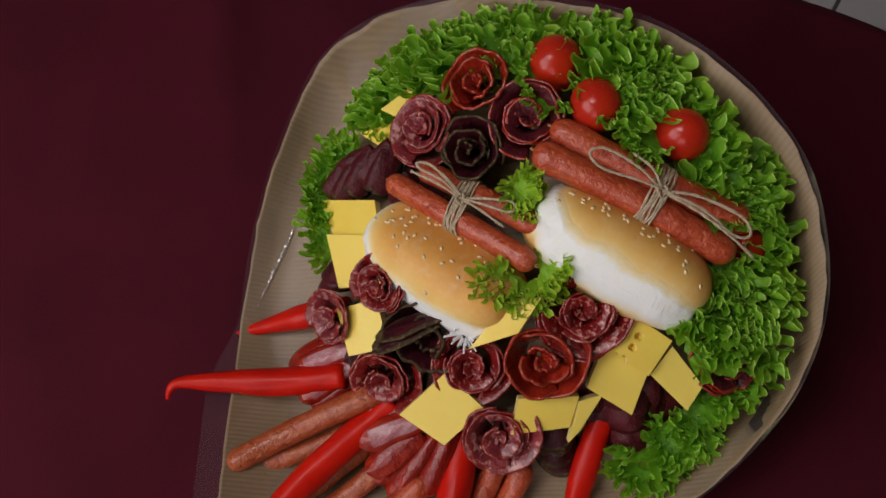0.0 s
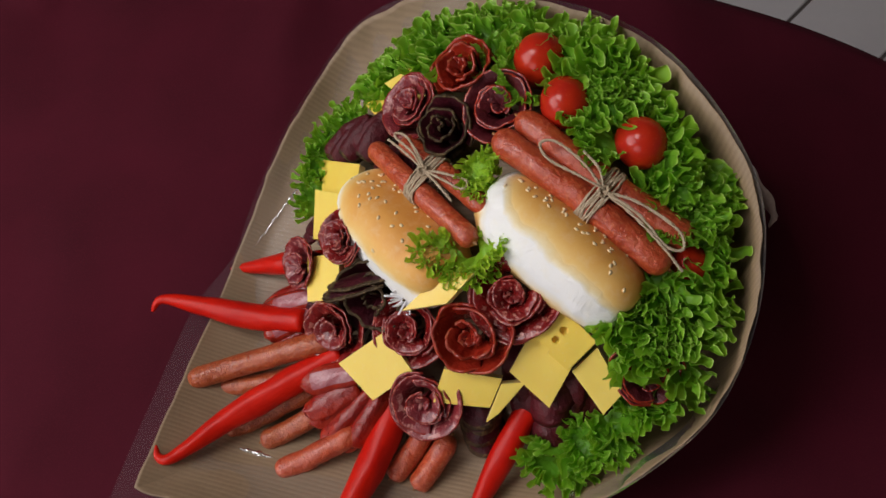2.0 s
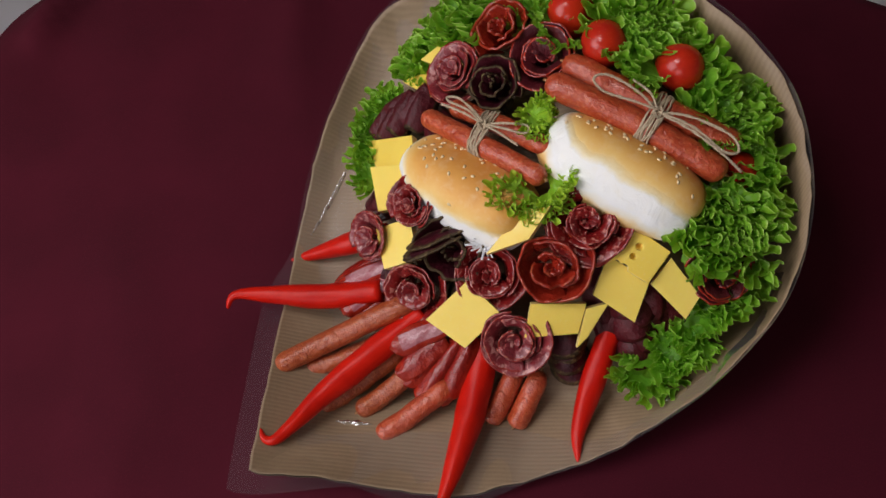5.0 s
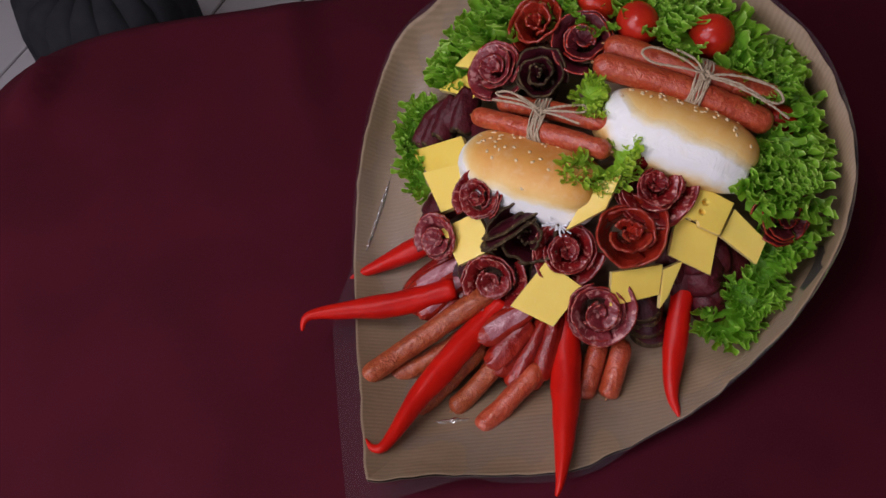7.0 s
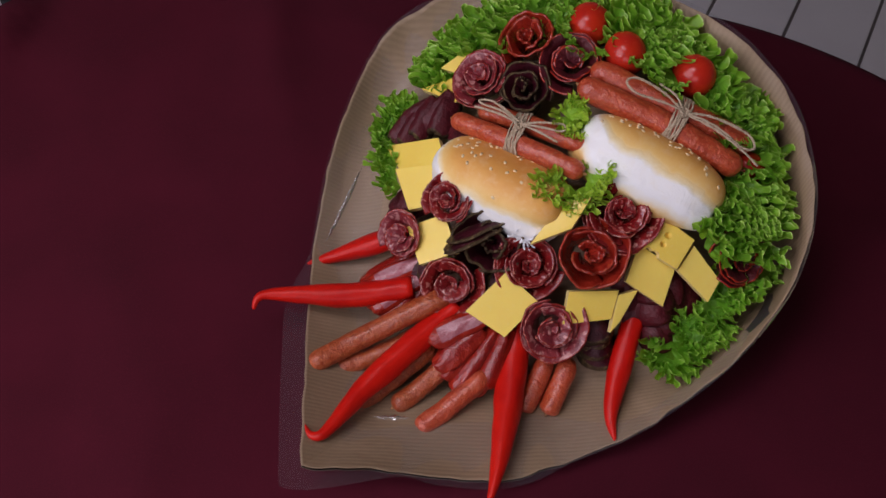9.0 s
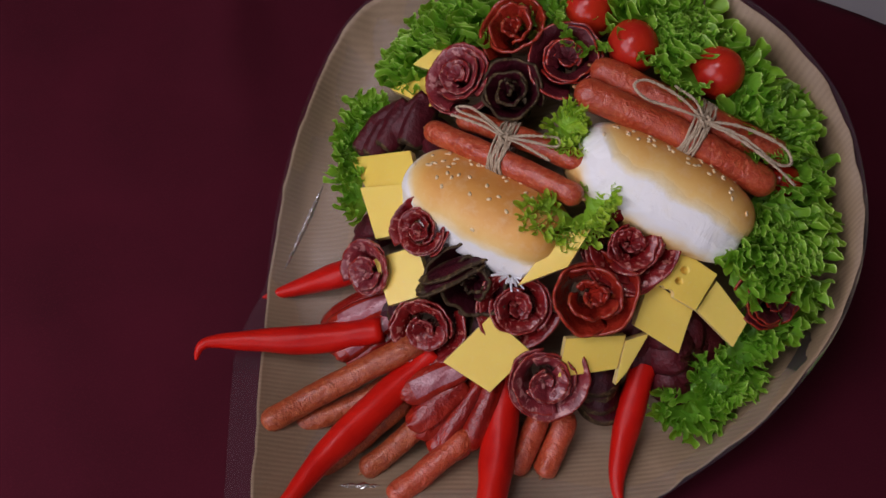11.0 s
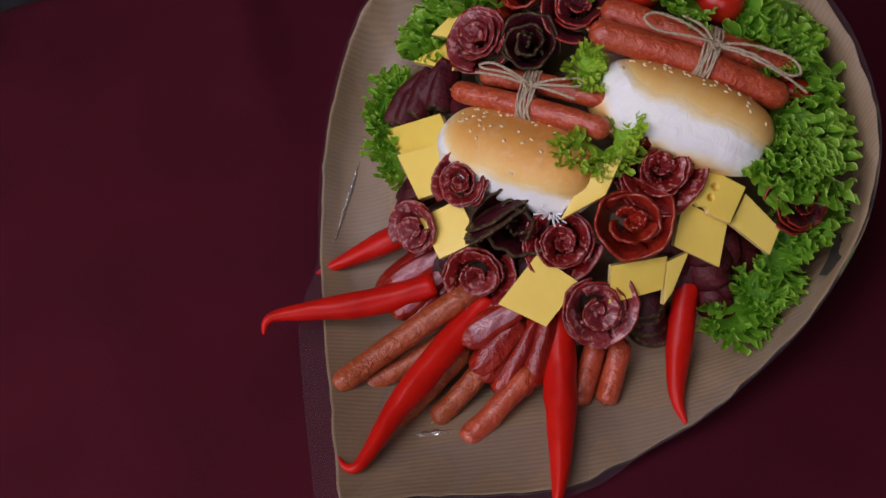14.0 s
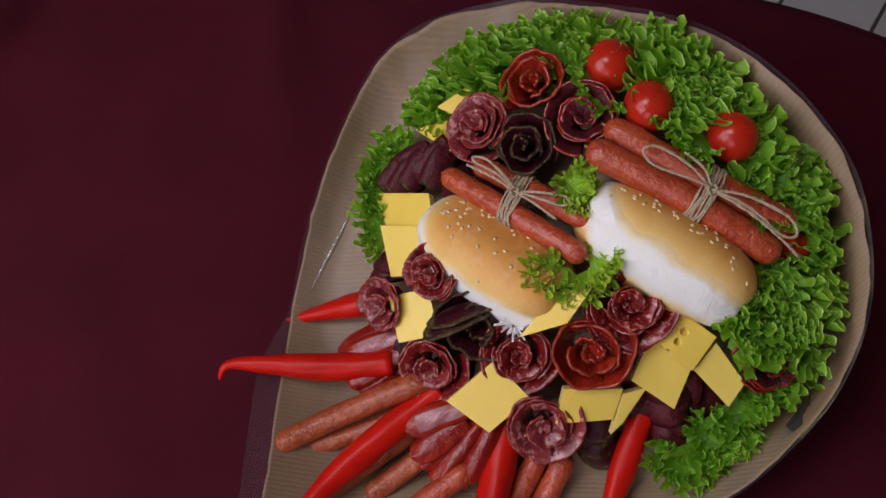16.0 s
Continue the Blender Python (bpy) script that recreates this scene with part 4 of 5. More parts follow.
def bun(x, y, h, yaw, pitch, roll, a, b, c, label, seed):
    root = thing("hot_dog_bun", pose(x, y, TOP + h, 0, 0, yaw) @ pose(0, 0, 0, 0, pitch, 0) @ pose(0, 0, 0, roll, 0, 0), label, "bread roll", "sesame buns")
    bm = bmesh.new()
    rows, n = [], 44

    def shape(u, v):
        cx, sx = math.cos(u), math.sin(u)
        e = 0.72
        px = a * math.copysign(abs(sx) ** e, sx)
        k = max(0.0, cx) ** 0.62
        cy, cz = math.cos(v), math.sin(v)
        py = b * k * math.copysign(abs(cy) ** 0.85, cy)
        pz = c * k * math.copysign(abs(cz) ** 0.9, cz)
        d = Vector((px, py, pz))
        low = max(0.0, min(1.0, (0.010 - pz) / 0.012))
        waist = 1 - 0.05 * math.exp(-((pz + 0.002) / 0.006) ** 2)
        f = waist * (1 + 0.02 * noise.noise(d * 30 + Vector((seed, 0, 0)))) + low * (0.035 * noise.noise(d * 75 + Vector((0, seed, 0))) + 0.02 * noise.noise(d * 170))
        return d * f
    for i in range(27):
        u = -math.pi / 2 + math.pi * i / 26
        rows.append([shape(u * 0.999, 2 * math.pi * k / n) for k in range(n)])
    vs, _ = grid(bm, rows, closed=True)
    bm.faces.new(vs[0][::-1]), bm.faces.new(vs[-1])
    part("crust", bm, MAT["bun_torn" if roll < -40 else "bun"], root)
    rnd = random.Random(seed)
    seeds = 0
    bm = bmesh.new()
    while seeds < 42:
        u, v = rnd.gauss(-0.05, 0.42), rnd.gauss(math.pi * (0.60 if roll < -40 else 0.52), 0.34)
        if abs(u) > 1.15 or noise.noise(Vector((u * 2.2, v * 2.2, seed + 0.5))) < -0.02 and rnd.random() < 0.85:
            continue
        p, q, r = shape(u, v), shape(u + 0.02, v), shape(u, v + 0.02)
        nrm = (q - p).cross(r - p).normalized()
        if nrm.dot(p) < 0:
            nrm = -nrm
        rot = nrm.to_track_quat("Z", "Y").to_matrix().to_4x4() @ Matrix.Rotation(rnd.uniform(0, 6.3), 4, "Z")
        bmesh.ops.create_icosphere(bm, subdivisions=1, radius=1, matrix=Matrix.Translation(p + nrm * 0.0002) @ rot @ Matrix.Diagonal((0.0023, 0.0015, 0.0006, 1)))
        seeds += 1
    tagged(part("sesame_seeds", bm, MAT["sesame"], root, "scattered pale sesame seeds"), kind="stuff")


def cheese(points, thick, label, holes=(), notches=()):
    """A crisply cut slab whose upper face has four corners near the points; holes: (u, v, radius) across it; notches: (u, radius) along its first edge."""
    P = [Vector((x, y, TOP + h)) for x, y, h in points]
    c = sum(P, Vector()) / 4
    n = ((P[2] - P[0]).cross(P[3] - P[1])).normalized()
    if n.z < 0:
        n = -n
    ax = (P[1] - P[0]).normalized()
    ax = (ax - n * ax.dot(n)).normalized()
    m = Matrix((ax, n.cross(ax), n)).transposed().to_4x4()
    m.translation = c
    root = thing("cheese_slice", m, label, "cheese", "cheese slices among the meats")
    inv = m.inverted()
    Q = [inv @ p for p in P]
    for q in Q:
        q.z = 0
    bm = bmesh.new()
    k = 60 if holes else 10
    rows = []
    for j in range(k + 1):
        row = []
        for i in range(k + 1):
            u, v = i / k, j / k
            for nu, nr in notches:
                d = ((u - nu) * (Q[1] - Q[0]).length) / nr
                if abs(d) < 1:
                    bite = math.sqrt(1 - d * d) * nr / (Q[3] - Q[0]).length
                    v = bite + v * (1 - bite)
            p = Q[0] * (1 - u) * (1 - v) + Q[1] * u * (1 - v) + Q[2] * u * v + Q[3] * (1 - u) * v
            e = min(u, 1 - u, v, 1 - v)
            p.z = 0.0006 * noise.noise(p * 40 + c * 30) - 0.0002 * max(0.0, 1 - e * k)
            for hu, hv, hr in holes:
                d = (p - (Q[0] * (1 - hu) * (1 - hv) + Q[1] * hu * (1 - hv) + Q[2] * hu * hv + Q[3] * (1 - hu) * hv)).length
                p.z -= 0.006 * ease(hr, hr * 0.8, d)
            row.append(p)
        rows.append(row)
    vs, top = grid(bm, rows)
    rim = [vs[0][i] for i in range(k)] + [vs[j][k] for j in range(k)] + [vs[k][i] for i in range(k, 0, -1)] + [vs[j][0] for j in range(k, 0, -1)]
    low = [bm.verts.new(v.co + Vector((0, 0, -thick))) for v in rim]
    for i in range(len(rim)):
        f = bm.faces.new((rim[i], low[i], low[(i + 1) % len(rim)], rim[(i + 1) % len(rim)]))
        f.material_index = 1
    bm.faces.new(low[::-1])
    for i in range(len(rim)):
        bm.edges.get((rim[i], rim[(i + 1) % len(rim)])).smooth = False
    bmesh.ops.recalc_face_normals(bm, faces=bm.faces)
    ob = part("slab", bm, [MAT["cheese"], MAT["cheese_side"]], root, smooth=False)
    for f in ob.data.polygons:
        f.use_smooth = f.material_index == 0 and len(f.vertices) == 4
    return root


def rose(x, y, h, size, kind, label, seed, petals=8, lean=(0, 0), depth=0.03):
    """A flower of slices wound round each other, their lips leaning out; pork and beef stand as wide folded cups."""
    rnd = random.Random(seed)
    n = slope(x, y)
    n = Vector((n.x * 0.8 + lean[0], n.y * 0.8 + lean[1], 1)).normalized()
    root = thing("meat_rose", facing(x, y, h, n, rnd.uniform(0, 360)), label, "meat rose", "roses rolled from sliced meat")
    face, edge = {"salami": ("salami", "salami_edge"), "pale": ("salami_pale", "salami_edge"), "chorizo": ("chorizo", "chorizo_edge"), "beef": ("cured_beef", "beef_edge"), "ham": ("purple_ham", "chorizo")}[kind]
    broad = kind in ("chorizo", "beef")
    gap = size * 0.92 / petals
    start = rnd.uniform(0, 360)
    for i in range(petals):
        f = (i + 0.5) / petals
        r = size * 0.08 + gap * i
        if broad:
            span = radians(rnd.uniform(170, 235) if i else 300)
            a0 = radians(start + i * 155 + rnd.uniform(-25, 25))
        else:
            span = radians(rnd.uniform(255, 330) if i else 380)
            a0 = radians(start + i * 118 + rnd.uniform(-25, 25))
        lean_out = gap * (0.9 if broad else rnd.uniform(1.15, 1.45))
        top = -0.0080 * f**1.6 + rnd.uniform(-0.0014, 0.0014) - (0.003 if i == 0 else 0)
        ph = rnd.uniform(0, 9)
        bm = bmesh.new()
        rows, na, nv = [], 44, 11
        for j in range(nv + 1):
            v = j / nv
            row = []
            for k in range(na + 1):
                u = k / na
                a = a0 + span * (u - 0.5)
                out = abs(u - 0.5) * 2
                lip = max(0.0, v - 0.5) / 0.5
                rr = (r - gap * 0.3) * (0.55 + 0.45 * min(1.0, v / 0.5)) + lean_out * lip**0.9
                # each slice winds outwards over the one before it
                rr += gap * (0.9 if broad else 1.1) * (u - 0.35) * (0.3 + 0.7 * v)
                rr += size * (0.15 if broad else 0.07) * (0.3 + 0.8 * f) * v * noise.noise(Vector((math.cos(a) * 1.5, math.sin(a) * 1.5, ph + v * 0.5)))
                rr += gap * 0.22 * lip * noise.noise(Vector((math.cos(a) * 5, math.sin(a) * 5, ph + 5)))
                rise = gap * (1.7 if broad else 1.25)
                z = (-rise * (1 - lip) if v > 0.5 else -rise - (depth - rise) * (1 - 2 * v)) + top - out**4 * depth * (0.30 if broad else 0.10) * v - gap * (0.05 if broad else 0.25) * lip**4
                z += (0.0060 if broad else 0.0036) * v * noise.noise(Vector((math.cos(a) * 2, math.sin(a) * 2, ph + 2))) + 0.0012 * lip * noise.noise(Vector((math.cos(a) * 7, math.sin(a) * 7, ph)))
                row.append(Vector((max(0.0008, rr) * math.cos(a), max(0.0008, rr) * math.sin(a), z)))
            rows.append(row)
        _, faces = grid(bm, rows)
        for q in range((nv - 1) * na, nv * na):
            faces[q].material_index = 1
        solidify(bm, 0.0013 if not broad else 0.0020)
        part("petal", bm, [MAT[face], MAT[edge]], root)
    return root


def bacon(x, y, h, way, tip, length, width, arch, kind, label, seed, rim="bacon_rim", name="bacon_slice", category="bacon", group="slices of smoked bacon", bank=0.0, edge=3):
    """One long slice of meat, arched like a tongue; way: degrees it points to, tip: how far its end drops."""
    rnd = random.Random(seed)
    bm = bmesh.new()
    rows, nl, nw = [], 16, 14
    for i in range(nl + 1):
        u = i / nl
        half = width * 0.5 * (max(0.0, 1 - ((u - 0.42) / 0.585) ** 4)) ** 0.5 * (0.85 + 0.3 * u)
        row = []
        for j in range(nw + 1):
            w = j / nw * 2 - 1
            px = (u - 0.5) * length
            py = w * half + 0.05 * width * noise.noise(Vector((u * 3, w, seed)))
            pz = -arch * half * w * w - tip * u * u + 0.06 * width * noise.noise(Vector((u * 4, w * 2, seed + 5)))
            row.append(Vector((px, py, pz)))
        rows.append(row)
    _, faces = grid(bm, rows)
    for i in range(nl):
        for j in range(nw):
            if j < edge or j >= nw - edge or i >= nl - edge:
                faces[i * nw + j].material_index = 1
    solidify(bm, 0.0016)
    n = slope(x, y)
    ob = link(name, bm, [MAT[kind], MAT[rim]])
    ob.matrix_world = facing(x, y, h, Vector((n.x * 0.5, n.y * 0.5, 1)).normalized(), way) @ pose(0, 0, 0, bank + rnd.uniform(-18, 18) * (0.3 if bank else 1), 0, 0)
    tagged(ob, label, category, group)


def slices(x, y, h, size, way, kind, label, seed, count=4, step=0.008, category="cured meat", fold=0.5, shape=(1.25, 0.55)):
    """Overlapping round slices, each folded, laid like shingles; way: degrees they point to."""
    rnd = random.Random(seed)
    n = slope(x, y)
    n = Vector((n.x * 0.7, n.y * 0.7, 1)).normalized()
    root = thing("sliced_meat", facing(x, y, h, n, way), label, category, "folded slices of meat")
    face, edge = {"beef": ("cured_beef", "beef_edge"), "ham": ("purple_ham", "purple_ham"), "rimmed": ("purple_ham", "beef_edge"), "bacon": ("bacon_red", "chorizo_edge"), "fat": ("bacon_fat", "bacon_red"), "pale": ("salami_pale", "salami_edge")}[kind]
    for i in range(count):
        off = Vector((-step * i + rnd.uniform(-0.002, 0.002), rnd.uniform(-0.005, 0.005), 0.0042 * i - 0.006))
        tw, rx = rnd.uniform(-0.35, 0.35), size * rnd.uniform(0.9, 1.08)
        bm = bmesh.new()
        rows, nr, na = [], 5, 26
        ph = rnd.uniform(0, 9)
        for j in range(nr + 1):
            v = max(0.02, j / nr)
            row = []
            for k in range(na):
                a = 2 * math.pi * k / na
                px, py = rx * shape[0] * v * math.cos(a), rx * shape[1] * v * math.sin(a)
                pz = -fold * (py * py) / rx + 0.12 * rx * noise.noise(Vector((px, py, 0)) * 70 + Vector((ph, 0, 0))) - 0.35 * max(0, px) ** 2 / rx
                q = Vector((px * math.cos(tw) - py * math.sin(tw), px * math.sin(tw) + py * math.cos(tw), pz))
                row.append(q + off)
            rows.append(row)
        vs, faces = grid(bm, rows, closed=True)
        bm.faces.new(vs[0][::-1])
        for q in range((nr - (2 if kind in ("fat", "bacon") else 1)) * na, nr * na):
            faces[q].material_index = 1
        solidify(bm, 0.0014)
        part("slice", bm, [MAT[face], MAT[edge]], root)
    return root


def tomato(x, y, h, r, label, seed):
    bm = bmesh.new()
    rows = []
    for i in range(25):
        u = -math.pi / 2 + math.pi * i / 24
        row = []
        for k in range(36):
            a = 2 * math.pi * k / 36
            rr = r * math.cos(u) * (1 + 0.015 * math.sin(3 * a + seed)) + 1e-5
            z = r * 0.93 * math.sin(u) - 0.10 * r * math.exp(-((math.cos(u) / 0.22) ** 2)) * (1 if u > 0 else -0.3)
            row.append(Vector((rr * math.cos(a), rr * math.sin(a), z)))
        rows.append(row)
    vs, _ = grid(bm, rows, closed=True)
    bm.faces.new(vs[0][::-1]), bm.faces.new(vs[-1])
    ob = link("cherry_tomato", bm, MAT["tomato"])
    ob.matrix_world = pose(x, y, TOP + h, 65, 30 * seed, 40 * seed)
    return tagged(ob, label, "tomato", "cherry tomatoes on the lettuce")


def food():
    chilli([(-0.279, -0.021, 0.058), (-0.275, -0.012, 0.063), (-0.262, -0.008, 0.063), (-0.220, -0.007, 0.060), (-0.179, -0.006, 0.060), (-0.135, -0.004, 0.070)], 0.023, 1, "long glossy red chilli pepper with a hooked tip", 1)
    chilli([(-0.235, 0.043, 0.035), (-0.199, 0.047, 0.047), (-0.165, 0.050, 0.062), (-0.135, 0.050, 0.078)], 0.021, 0, "short glossy red chilli pepper over the paper edge", 2)
    chilli([(-0.228, -0.132, 0.057), (-0.223, -0.140, 0.056), (-0.214, -0.141, 0.056), (-0.203, -0.129, 0.054), (-0.176, -0.094, 0.052), (-0.119, -0.043, 0.062), (-0.095, -0.025, 0.07)], 0.024, 1, "long glossy red chilli pepper with a curled tip", 3)
    chilli([(-0.076, -0.196, 0.041), (-0.071, -0.185, 0.043), (-0.062, -0.153, 0.043), (-0.051, -0.103, 0.042), (-0.044, -0.064, 0.050), (-0.039, -0.037, 0.062)], 0.0265, 0, "thick red chilli pepper reaching past the paper", 4)
    chilli([(0.040, -0.141, 0.036), (0.040, -0.115, 0.036), (0.051, -0.077, 0.048), (0.066, -0.034, 0.070)], 0.022, 0, "pointed glossy red chilli pepper on the paper", 5)
    g = "smoked sausages fanned out on the paper"
    lab = "thin smoked reddish-brown sausage on the kraft paper"
    sausage([(-0.228, -0.071, 0.044), (-0.182, -0.047, 0.050), (-0.122, -0.025, 0.073), (-0.10, -0.015, 0.075)], 0.0195, "smoked_sausage", lab, g, 1)
    sausage([(-0.204, -0.066, 0.028), (-0.165, -0.055, 0.034), (-0.125, -0.038, 0.045)], 0.017, "smoked_sausage", lab, g, 2)
    sausage([(-0.187, -0.103, 0.024), (-0.155, -0.080, 0.03), (-0.115, -0.050, 0.042)], 0.017, "smoked_sausage", lab, g, 3)
    sausage([(-0.153, -0.103, 0.024), (-0.13, -0.088, 0.03), (-0.100, -0.066, 0.046)], 0.018, "smoked_sausage", lab, g, 4)
    sausage([(-0.132, -0.124, 0.022), (-0.105, -0.106, 0.03), (-0.068, -0.080, 0.046)], 0.019, "frankfurter", lab, g, 5)
    sausage([(-0.037, -0.106, 0.021), (-0.026, -0.089, 0.028), (-0.012, -0.062, 0.046)], 0.019, "frankfurter", lab, g, 6)
    sausage([(-0.015, -0.109, 0.021), (-0.006, -0.094, 0.028), (0.008, -0.066, 0.046)], 0.019, "frankfurter", lab, g, 7)

    bun(-0.057, 0.060, 0.126, -38, -8, -13, 0.068, 0.037, 0.033, "soft hot dog bun with golden sesame top and white side", 3)
    bun(0.069, 0.059, 0.152, -29, 9, -42, 0.070, 0.037, 0.035, "soft hot dog bun with golden sesame top and torn white side", 8)

    tied_pair([(-0.099, 0.126, 0.152), (-0.047, 0.085, 0.167), (0.009, 0.045, 0.174)], [(-0.074, 0.133, 0.156), (-0.036, 0.106, 0.169), (0.013, 0.072, 0.178)], 0.0178, 0.5,
              "short reddish frankfurter tied in a pair with twine", 11,
              [[(0, 0, 0), (-0.018, 0.004, 0.003), (-0.040, 0.004, 0.002), (-0.044, 0.008, 0.001), (-0.030, 0.010, 0.003), (0, 0.002, 0.001)],
               [(0, 0, 0), (0.018, 0.008, 0.003), (0.038, 0.016, 0.002), (0.040, 0.009, 0.002), (0.022, 0.004, 0.003), (0, 0, 0.001)],
               [(0, 0, 0), (0.018, -0.001, 0.002), (0.040, -0.003, 0.001)], [(0, 0, 0), (-0.02, 0.0, 0.003), (-0.046, -0.001, 0.001)]])
    tied_pair([(0.008, 0.122, 0.206), (0.084, 0.084, 0.195), (0.149, 0.053, 0.174)], [(0.021, 0.140, 0.208), (0.094, 0.101, 0.198), (0.163, 0.076, 0.178)], 0.023, 0.53,
              "long reddish frankfurter tied in a pair with twine", 21,
              [[(0, 0, 0), (-0.022, 0.006, 0.003), (-0.048, 0.006, 0.004), (-0.056, -0.002, 0.003), (-0.044, -0.007, 0.002), (-0.02, -0.003, 0.003), (0, 0.001, 0.001)],
               [(0, 0, 0), (0.024, 0.008, 0.003), (0.056, 0.010, 0.003), (0.068, 0.002, 0.001), (0.058, -0.004, 0.001), (0.03, 0.001, 0.003), (0, 0, 0.001)],
               [(0, 0, 0), (0.03, -0.002, 0.003), (0.058, -0.006, 0.001), (0.078, -0.010, -0.003)], [(0, 0, 0), (-0.012, 0.010, 0.002), (-0.030, 0.014, 0.001)]])

    plain = "plain yellow semi-hard cheese slice"
    cheese([(-0.151, 0.100, 0.101), (-0.140, 0.055, 0.098), (-0.098, 0.050, 0.120), (-0.105, 0.086, 0.128)], 0.0065, "thick pale yellow cheese slice standing by the bun")
    cheese([(-0.160, 0.136, 0.092), (-0.147, 0.101, 0.098), (-0.105, 0.086, 0.125), (-0.112, 0.118, 0.126)], 0.0065, plain)
    cheese([(-0.141, 0.040, 0.092), (-0.130, 0.004, 0.084), (-0.098, 0.004, 0.104), (-0.108, 0.040, 0.112)], 0.0065, plain)
    cheese([(-0.090, -0.040, 0.077), (-0.056, -0.061, 0.068), (-0.026, -0.038, 0.088), (-0.055, -0.014, 0.100)], 0.0065, "square yellow cheese slice beneath the salami rose")
    cheese([(-0.006, -0.055, 0.080), (0.038, -0.050, 0.080), (0.044, -0.030, 0.096), (-0.001, -0.034, 0.100)], 0.0065, plain)
    cheese([(0.037, -0.059, 0.072), (0.046, -0.052, 0.078), (0.062, -0.028, 0.094), (0.044, -0.034, 0.094)], 0.0065, "narrow yellow cheese wedge with a pointed corner")
    cheese([(0.049, -0.026, 0.104), (0.083, -0.043, 0.090), (0.094, -0.014, 0.108), (0.060, 0.000, 0.124)], 0.0065, plain)
    cheese([(0.060, -0.006, 0.129), (0.092, -0.021, 0.117), (0.109, 0.002, 0.128), (0.076, 0.020, 0.142)], 0.0065, "yellow cheese slice with round holes", holes=((0.42, 0.38, 0.0027), (0.42, 0.66, 0.0030)), notches=((0.20, 0.0034), (0.38, 0.0040)))
    cheese([(0.095, -0.018, 0.110), (0.123, -0.040, 0.093), (0.134, -0.024, 0.103), (0.110, 0.000, 0.122)], 0.0065, plain)
    cheese([(-0.037, -0.005, 0.130), (-0.004, 0.000, 0.148), (0.014, 0.024, 0.158), (-0.010, 0.022, 0.156)], 0.0065, "yellow cheese wedge pushed under the bun")
    cheese([(-0.126, 0.178, 0.128), (-0.096, 0.150, 0.140), (-0.078, 0.158, 0.150), (-0.097, 0.178, 0.144)], 0.0065, "yellow cheese wedge in the lettuce")
    cheese([(-0.108, 0.190, 0.144), (-0.074, 0.165, 0.155), (-0.052, 0.180, 0.168), (-0.082, 0.202, 0.160)], 0.0065, "yellow cheese wedge in the lettuce")

    sal, cho, beef = "rose rolled from dark red salami slices", "rose rolled from reddish smoked pork slices", "rose rolled from dark cured beef with peppered edges"
    pink = "rose rolled from pink marbled salami slices"
    rose(0.042, 0.013, 0.154, 0.0370, "salami", "large rose rolled from dark red salami slices", 1, 7, (0, -0.25))
    rose(-0.037, -0.015, 0.113, 0.0310, "salami", sal, 2, 6, (0, -0.3))
    rose(0.014, -0.018, 0.132, 0.0350, "chorizo", cho, 3, 6, (0, -0.25))
    rose(-0.015, -0.062, 0.080, 0.029, "pale", pink, 4, 5, (0, -0.45))
    rose(-0.105, -0.020, 0.088, 0.029, "salami", sal, 5, 5, (-0.2, -0.5))
    rose(-0.070, 0.002, 0.118, 0.037, "beef", beef, 6, 5, (-0.1, -0.4))
    rose(-0.109, 0.042, 0.132, 0.0245, "salami", sal, 7, 6, (-0.3, -0.3))
    rose(-0.151, 0.028, 0.094, 0.023, "pale", pink, 8, 4, (-0.5, -0.4))
    for k, (x, y, h, way, length, width, bank) in enumerate(((-0.148, 0.154, 0.116, 205, 0.038, 0.024, 0), (-0.140, 0.146, 0.121, 222, 0.038, 0.026, 5), (-0.136, 0.158, 0.127, 190, 0.038, 0.026, 5), (-0.127, 0.146, 0.132, 228, 0.040, 0.028, 0), (-0.118, 0.154, 0.138, 205, 0.040, 0.028, 8), (-0.111, 0.144, 0.141, 236, 0.040, 0.030, 0))):
        bacon(x, y, h, way, 0.014, length, width, 1.15, "purple_ham", "dark purple slice of cured beef with a peppered rim", k + 70, "beef_edge", "cured_beef_slice", "cured meat", "fan of cured beef slices", bank, 1)
    for k, (x, y, h, way, length, bank) in enumerate(((-0.086, 0.012, 0.119, 200, 0.054, 40), (-0.082, 0.018, 0.123, 197, 0.056, 44))):
        bacon(x, y, h, way, 0.004, length, 0.022, 0.15, "cured_beef", "straight slice of dark cured beef with a peppered rim", k + 80, "beef_edge", "cured_beef_slice", "cured meat", "straight cured beef slices beside the rose", bank, 2)
    rose(-0.076, 0.157, 0.171, 0.030, "pale", pink, 10, 6, (-0.1, -0.3))
    rose(-0.040, 0.128, 0.186, 0.0265, "beef", beef, 11, 6, (0, -0.3))
    rose(-0.034, 0.177, 0.203, 0.0285, "chorizo", cho, 12, 6, (0, -0.3))
    rose(0.003, 0.146, 0.202, 0.028, "ham", "rose rolled from purple smoked ham slices", 13, 5, (0, -0.3))
    rose(0.150, -0.018, 0.125, 0.027, "ham", "rose rolled from purple smoked ham slices", 14, 5, (0.1, -0.5))
    # dark slices added as filler, for shaded gaps and half-hidden meat between the roses
    slices(-0.096, 0.130, 0.128, 0.026, 120, "ham", "folded slices of dark purple cured beef", 31, 3)
    slices(-0.060, 0.122, 0.145, 0.026, 200, "beef", "folded slices of dark cured beef with peppered edge", 32, 3)
    slices(0.060, -0.030, 0.080, 0.026, -80, "ham", "folded slices of dark purple cured beef", 33, 4)
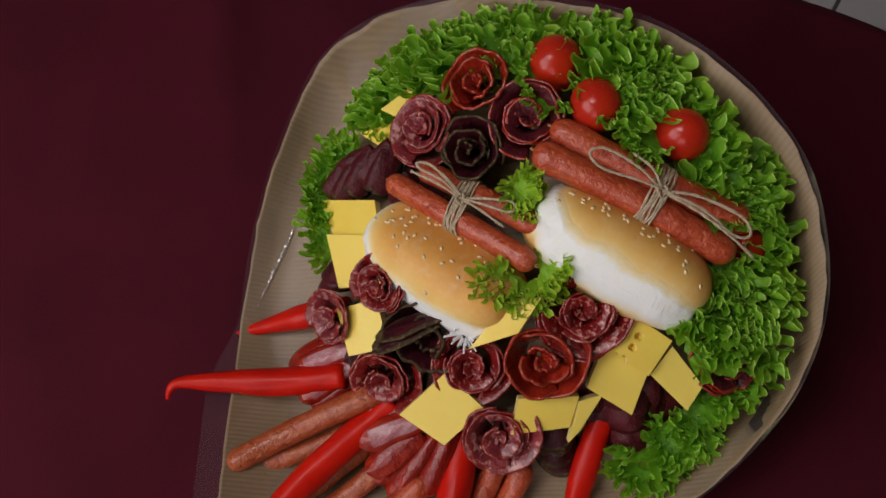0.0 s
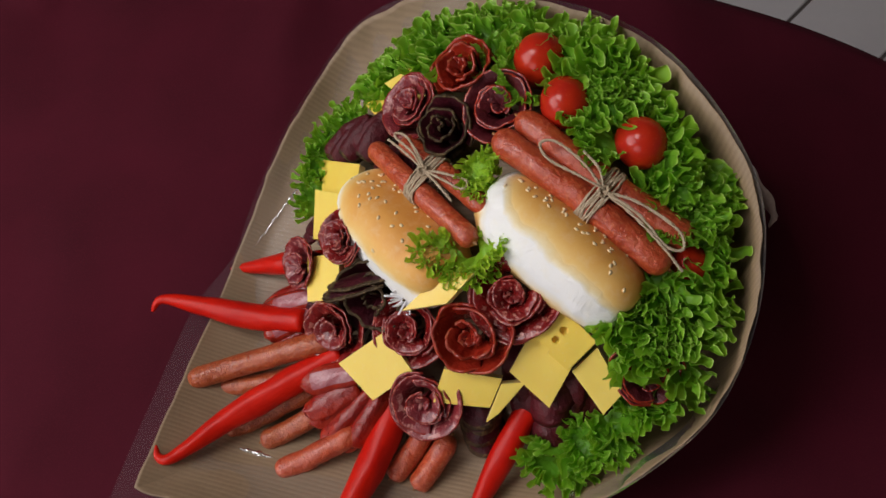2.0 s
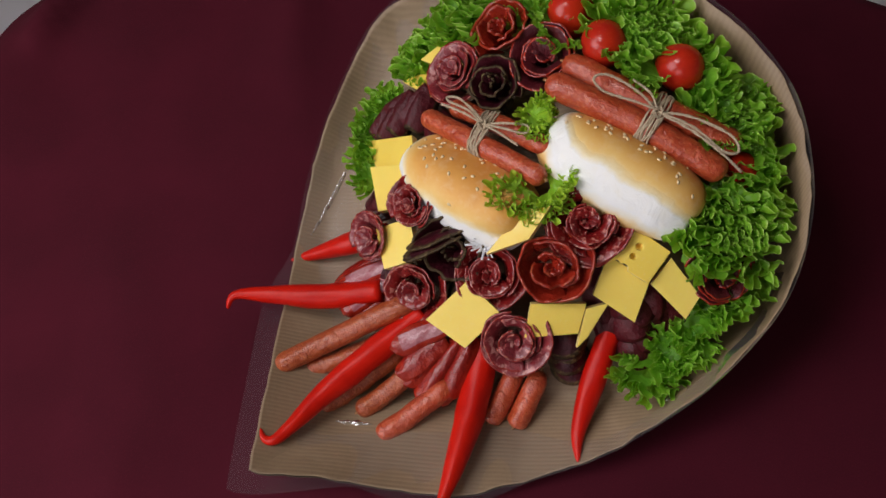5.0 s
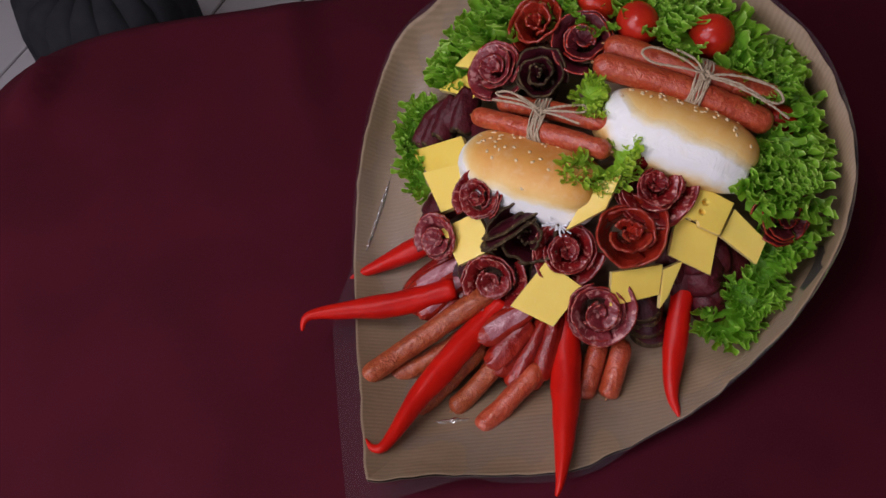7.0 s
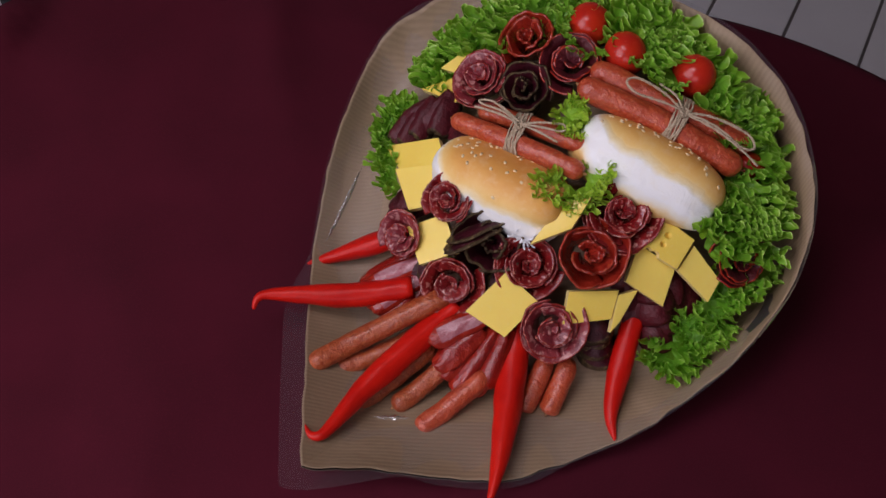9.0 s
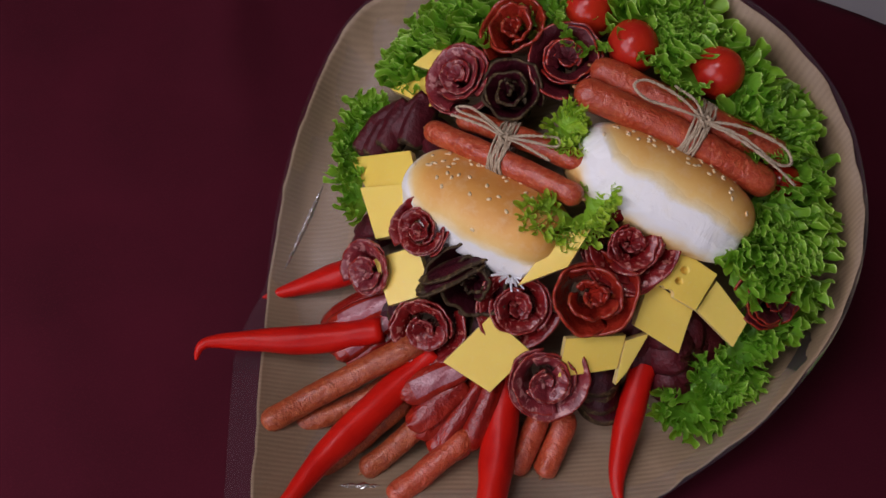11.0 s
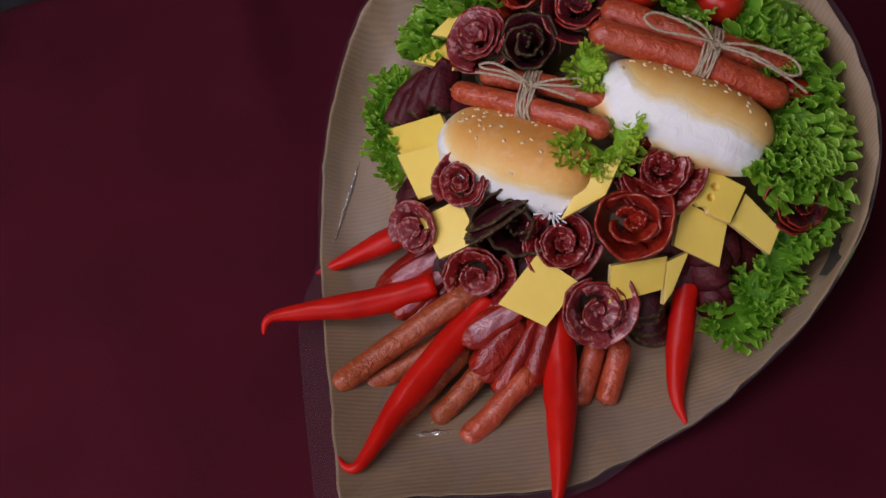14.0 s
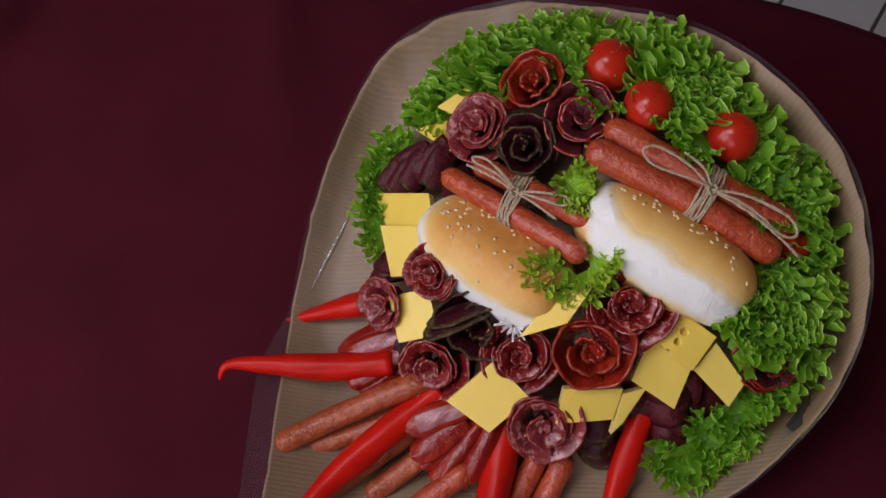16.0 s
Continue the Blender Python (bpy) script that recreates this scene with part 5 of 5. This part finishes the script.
    slices(0.110, -0.030, 0.078, 0.024, -60, "ham", "folded slices of dark purple cured beef", 34, 4)
    slices(-0.130, 0.080, 0.086, 0.024, 185, "ham", "folded slices of dark purple cured beef", 35, 3)
    slices(-0.060, -0.035, 0.074, 0.024, -100, "beef", "folded slices of dark cured beef with peppered edge", 36, 3)
    slices(-0.118, 0.008, 0.084, 0.024, -150, "beef", "folded slices of dark cured beef with peppered edge", 37, 3)
    slices(0.092, -0.055, 0.070, 0.024, -70, "ham", "folded slices of dark purple cured beef", 15, 5, 0.011, fold=1.1, shape=(0.75, 0.85))
    slices(0.034, -0.068, 0.054, 0.024, -80, "beef", "folded slices of dark cured beef with peppered edge", 16, 4, 0.009, fold=1.1, shape=(0.75, 0.85))
    slices(-0.148, 0.072, 0.090, 0.018, 190, "ham", "folded slices of dark purple cured beef", 17, 3)
    lean_bacon, fat_bacon = "long red slice of smoked bacon with glossy rim", "pale mauve slice of smoked bacon with red rim"
    for k, (x, y, h, way, tip, length, width, arch, kind) in enumerate((
            (-0.158, 0.018, 0.062, 202, 0.014, 0.062, 0.021, 0.9, "bacon_red"), (-0.152, 0.008, 0.070, 197, 0.012, 0.064, 0.020, 0.7, "bacon_fat"), (-0.155, -0.003, 0.062, 205, 0.014, 0.058, 0.019, 0.9, "bacon_red"),
            (-0.150, -0.011, 0.060, 212, 0.012, 0.052, 0.018, 0.7, "bacon_fat"), (-0.145, -0.016, 0.053, 208, 0.010, 0.046, 0.018, 0.9, "bacon_red"),
            (-0.098, -0.052, 0.070, 204, 0.010, 0.054, 0.024, 0.6, "bacon_fat"), (-0.098, -0.062, 0.059, 215, 0.012, 0.054, 0.026, 0.8, "bacon_red"), (-0.094, -0.070, 0.052, 225, 0.012, 0.050, 0.024, 0.8, "bacon_red"),
            (-0.086, -0.078, 0.046, 232, 0.014, 0.048, 0.022, 1.0, "bacon_red"), (-0.074, -0.072, 0.055, 240, 0.016, 0.060, 0.020, 1.1, "bacon_red"), (-0.062, -0.072, 0.056, 246, 0.016, 0.058, 0.019, 1.1, "bacon_red"), (-0.068, -0.082, 0.044, 240, 0.014, 0.050, 0.020, 1.1, "bacon_red"))):
        bacon(x, y, h, way, tip, length, width, arch, kind, fat_bacon if kind == "bacon_fat" else lean_bacon, k + 40)

    for k, (x, y, h, r) in enumerate(((0.027, 0.195, 0.196, 0.0222), (0.054, 0.156, 0.199, 0.0205), (0.114, 0.134, 0.195, 0.0202), (0.164, 0.068, 0.146, 0.0165))):
        tomato(x, y, h, r, "round glossy red cherry tomato among lettuce", k + 1)

    bm = bmesh.new()
    rnd = random.Random(5)
    for k in range(26):
        a, lift, w = radians(k * 13.8 + rnd.uniform(-6, 6)), rnd.uniform(0.2, 1.1), rnd.uniform(0.0007, 0.0013)
        length = rnd.uniform(0.011, 0.017)
        out, side = Vector((math.cos(a), math.sin(a), 0)), Vector((-math.sin(a), math.cos(a), 0))
        rows = []
        for j in range(6):
            v = j / 5
            p = out * length * v * math.cos(lift * v) + Vector((0, 0, length * v * math.sin(lift * v) + rnd.uniform(0, 0.0006)))
            rows.append([p - side * w * (1 - 0.4 * v), p + side * w * (1 - 0.4 * v)])
        grid(bm, rows)
    solidify(bm, 0.0003)
    ob = link("tissue_frill", bm, MAT["tissue"])
    ob.matrix_world = pose(-0.040, 0.010, TOP + 0.122, 25, 0, 0) @ Matrix.Diagonal((1.1, 1.1, 1.1, 1))
    tagged(ob, "fringed white tissue strips beneath the bun", "tissue")


def ribbon():
    bm = bmesh.new()
    path = spline([Vector((0.178, 0.183, TOP + 0.132)), Vector((0.194, 0.176, TOP + 0.128)), Vector((0.208, 0.160, TOP + 0.125)), Vector((0.221, 0.143, TOP + 0.120)), Vector((0.224, 0.135, TOP + 0.112))], 6)
    rows = []
    for i, p in enumerate(path):
        w = 0.0035 + 0.001 * math.sin(i * 0.9)
        rows.append([p + Vector((0.6 * w, 0.8 * w, 0.5 * w)), p + Vector((0, 0, 0.001)), p - Vector((0.6 * w, 0.8 * w, 0.5 * w))])
    grid(bm, rows)
    solidify(bm, 0.0012)
    tagged(link("paper_ribbon", bm, MAT["ribbon"]), "pale frayed paper ribbon behind the bouquet wrap", "ribbon")


table()
# stands in for an unidentified dark ribbed object, sized to fit the camera's view
pouf(-0.735, 1.01, 0.165, 0.45)
wrap()
ribbon()
food()
lettuce()
floor_tiles(room())
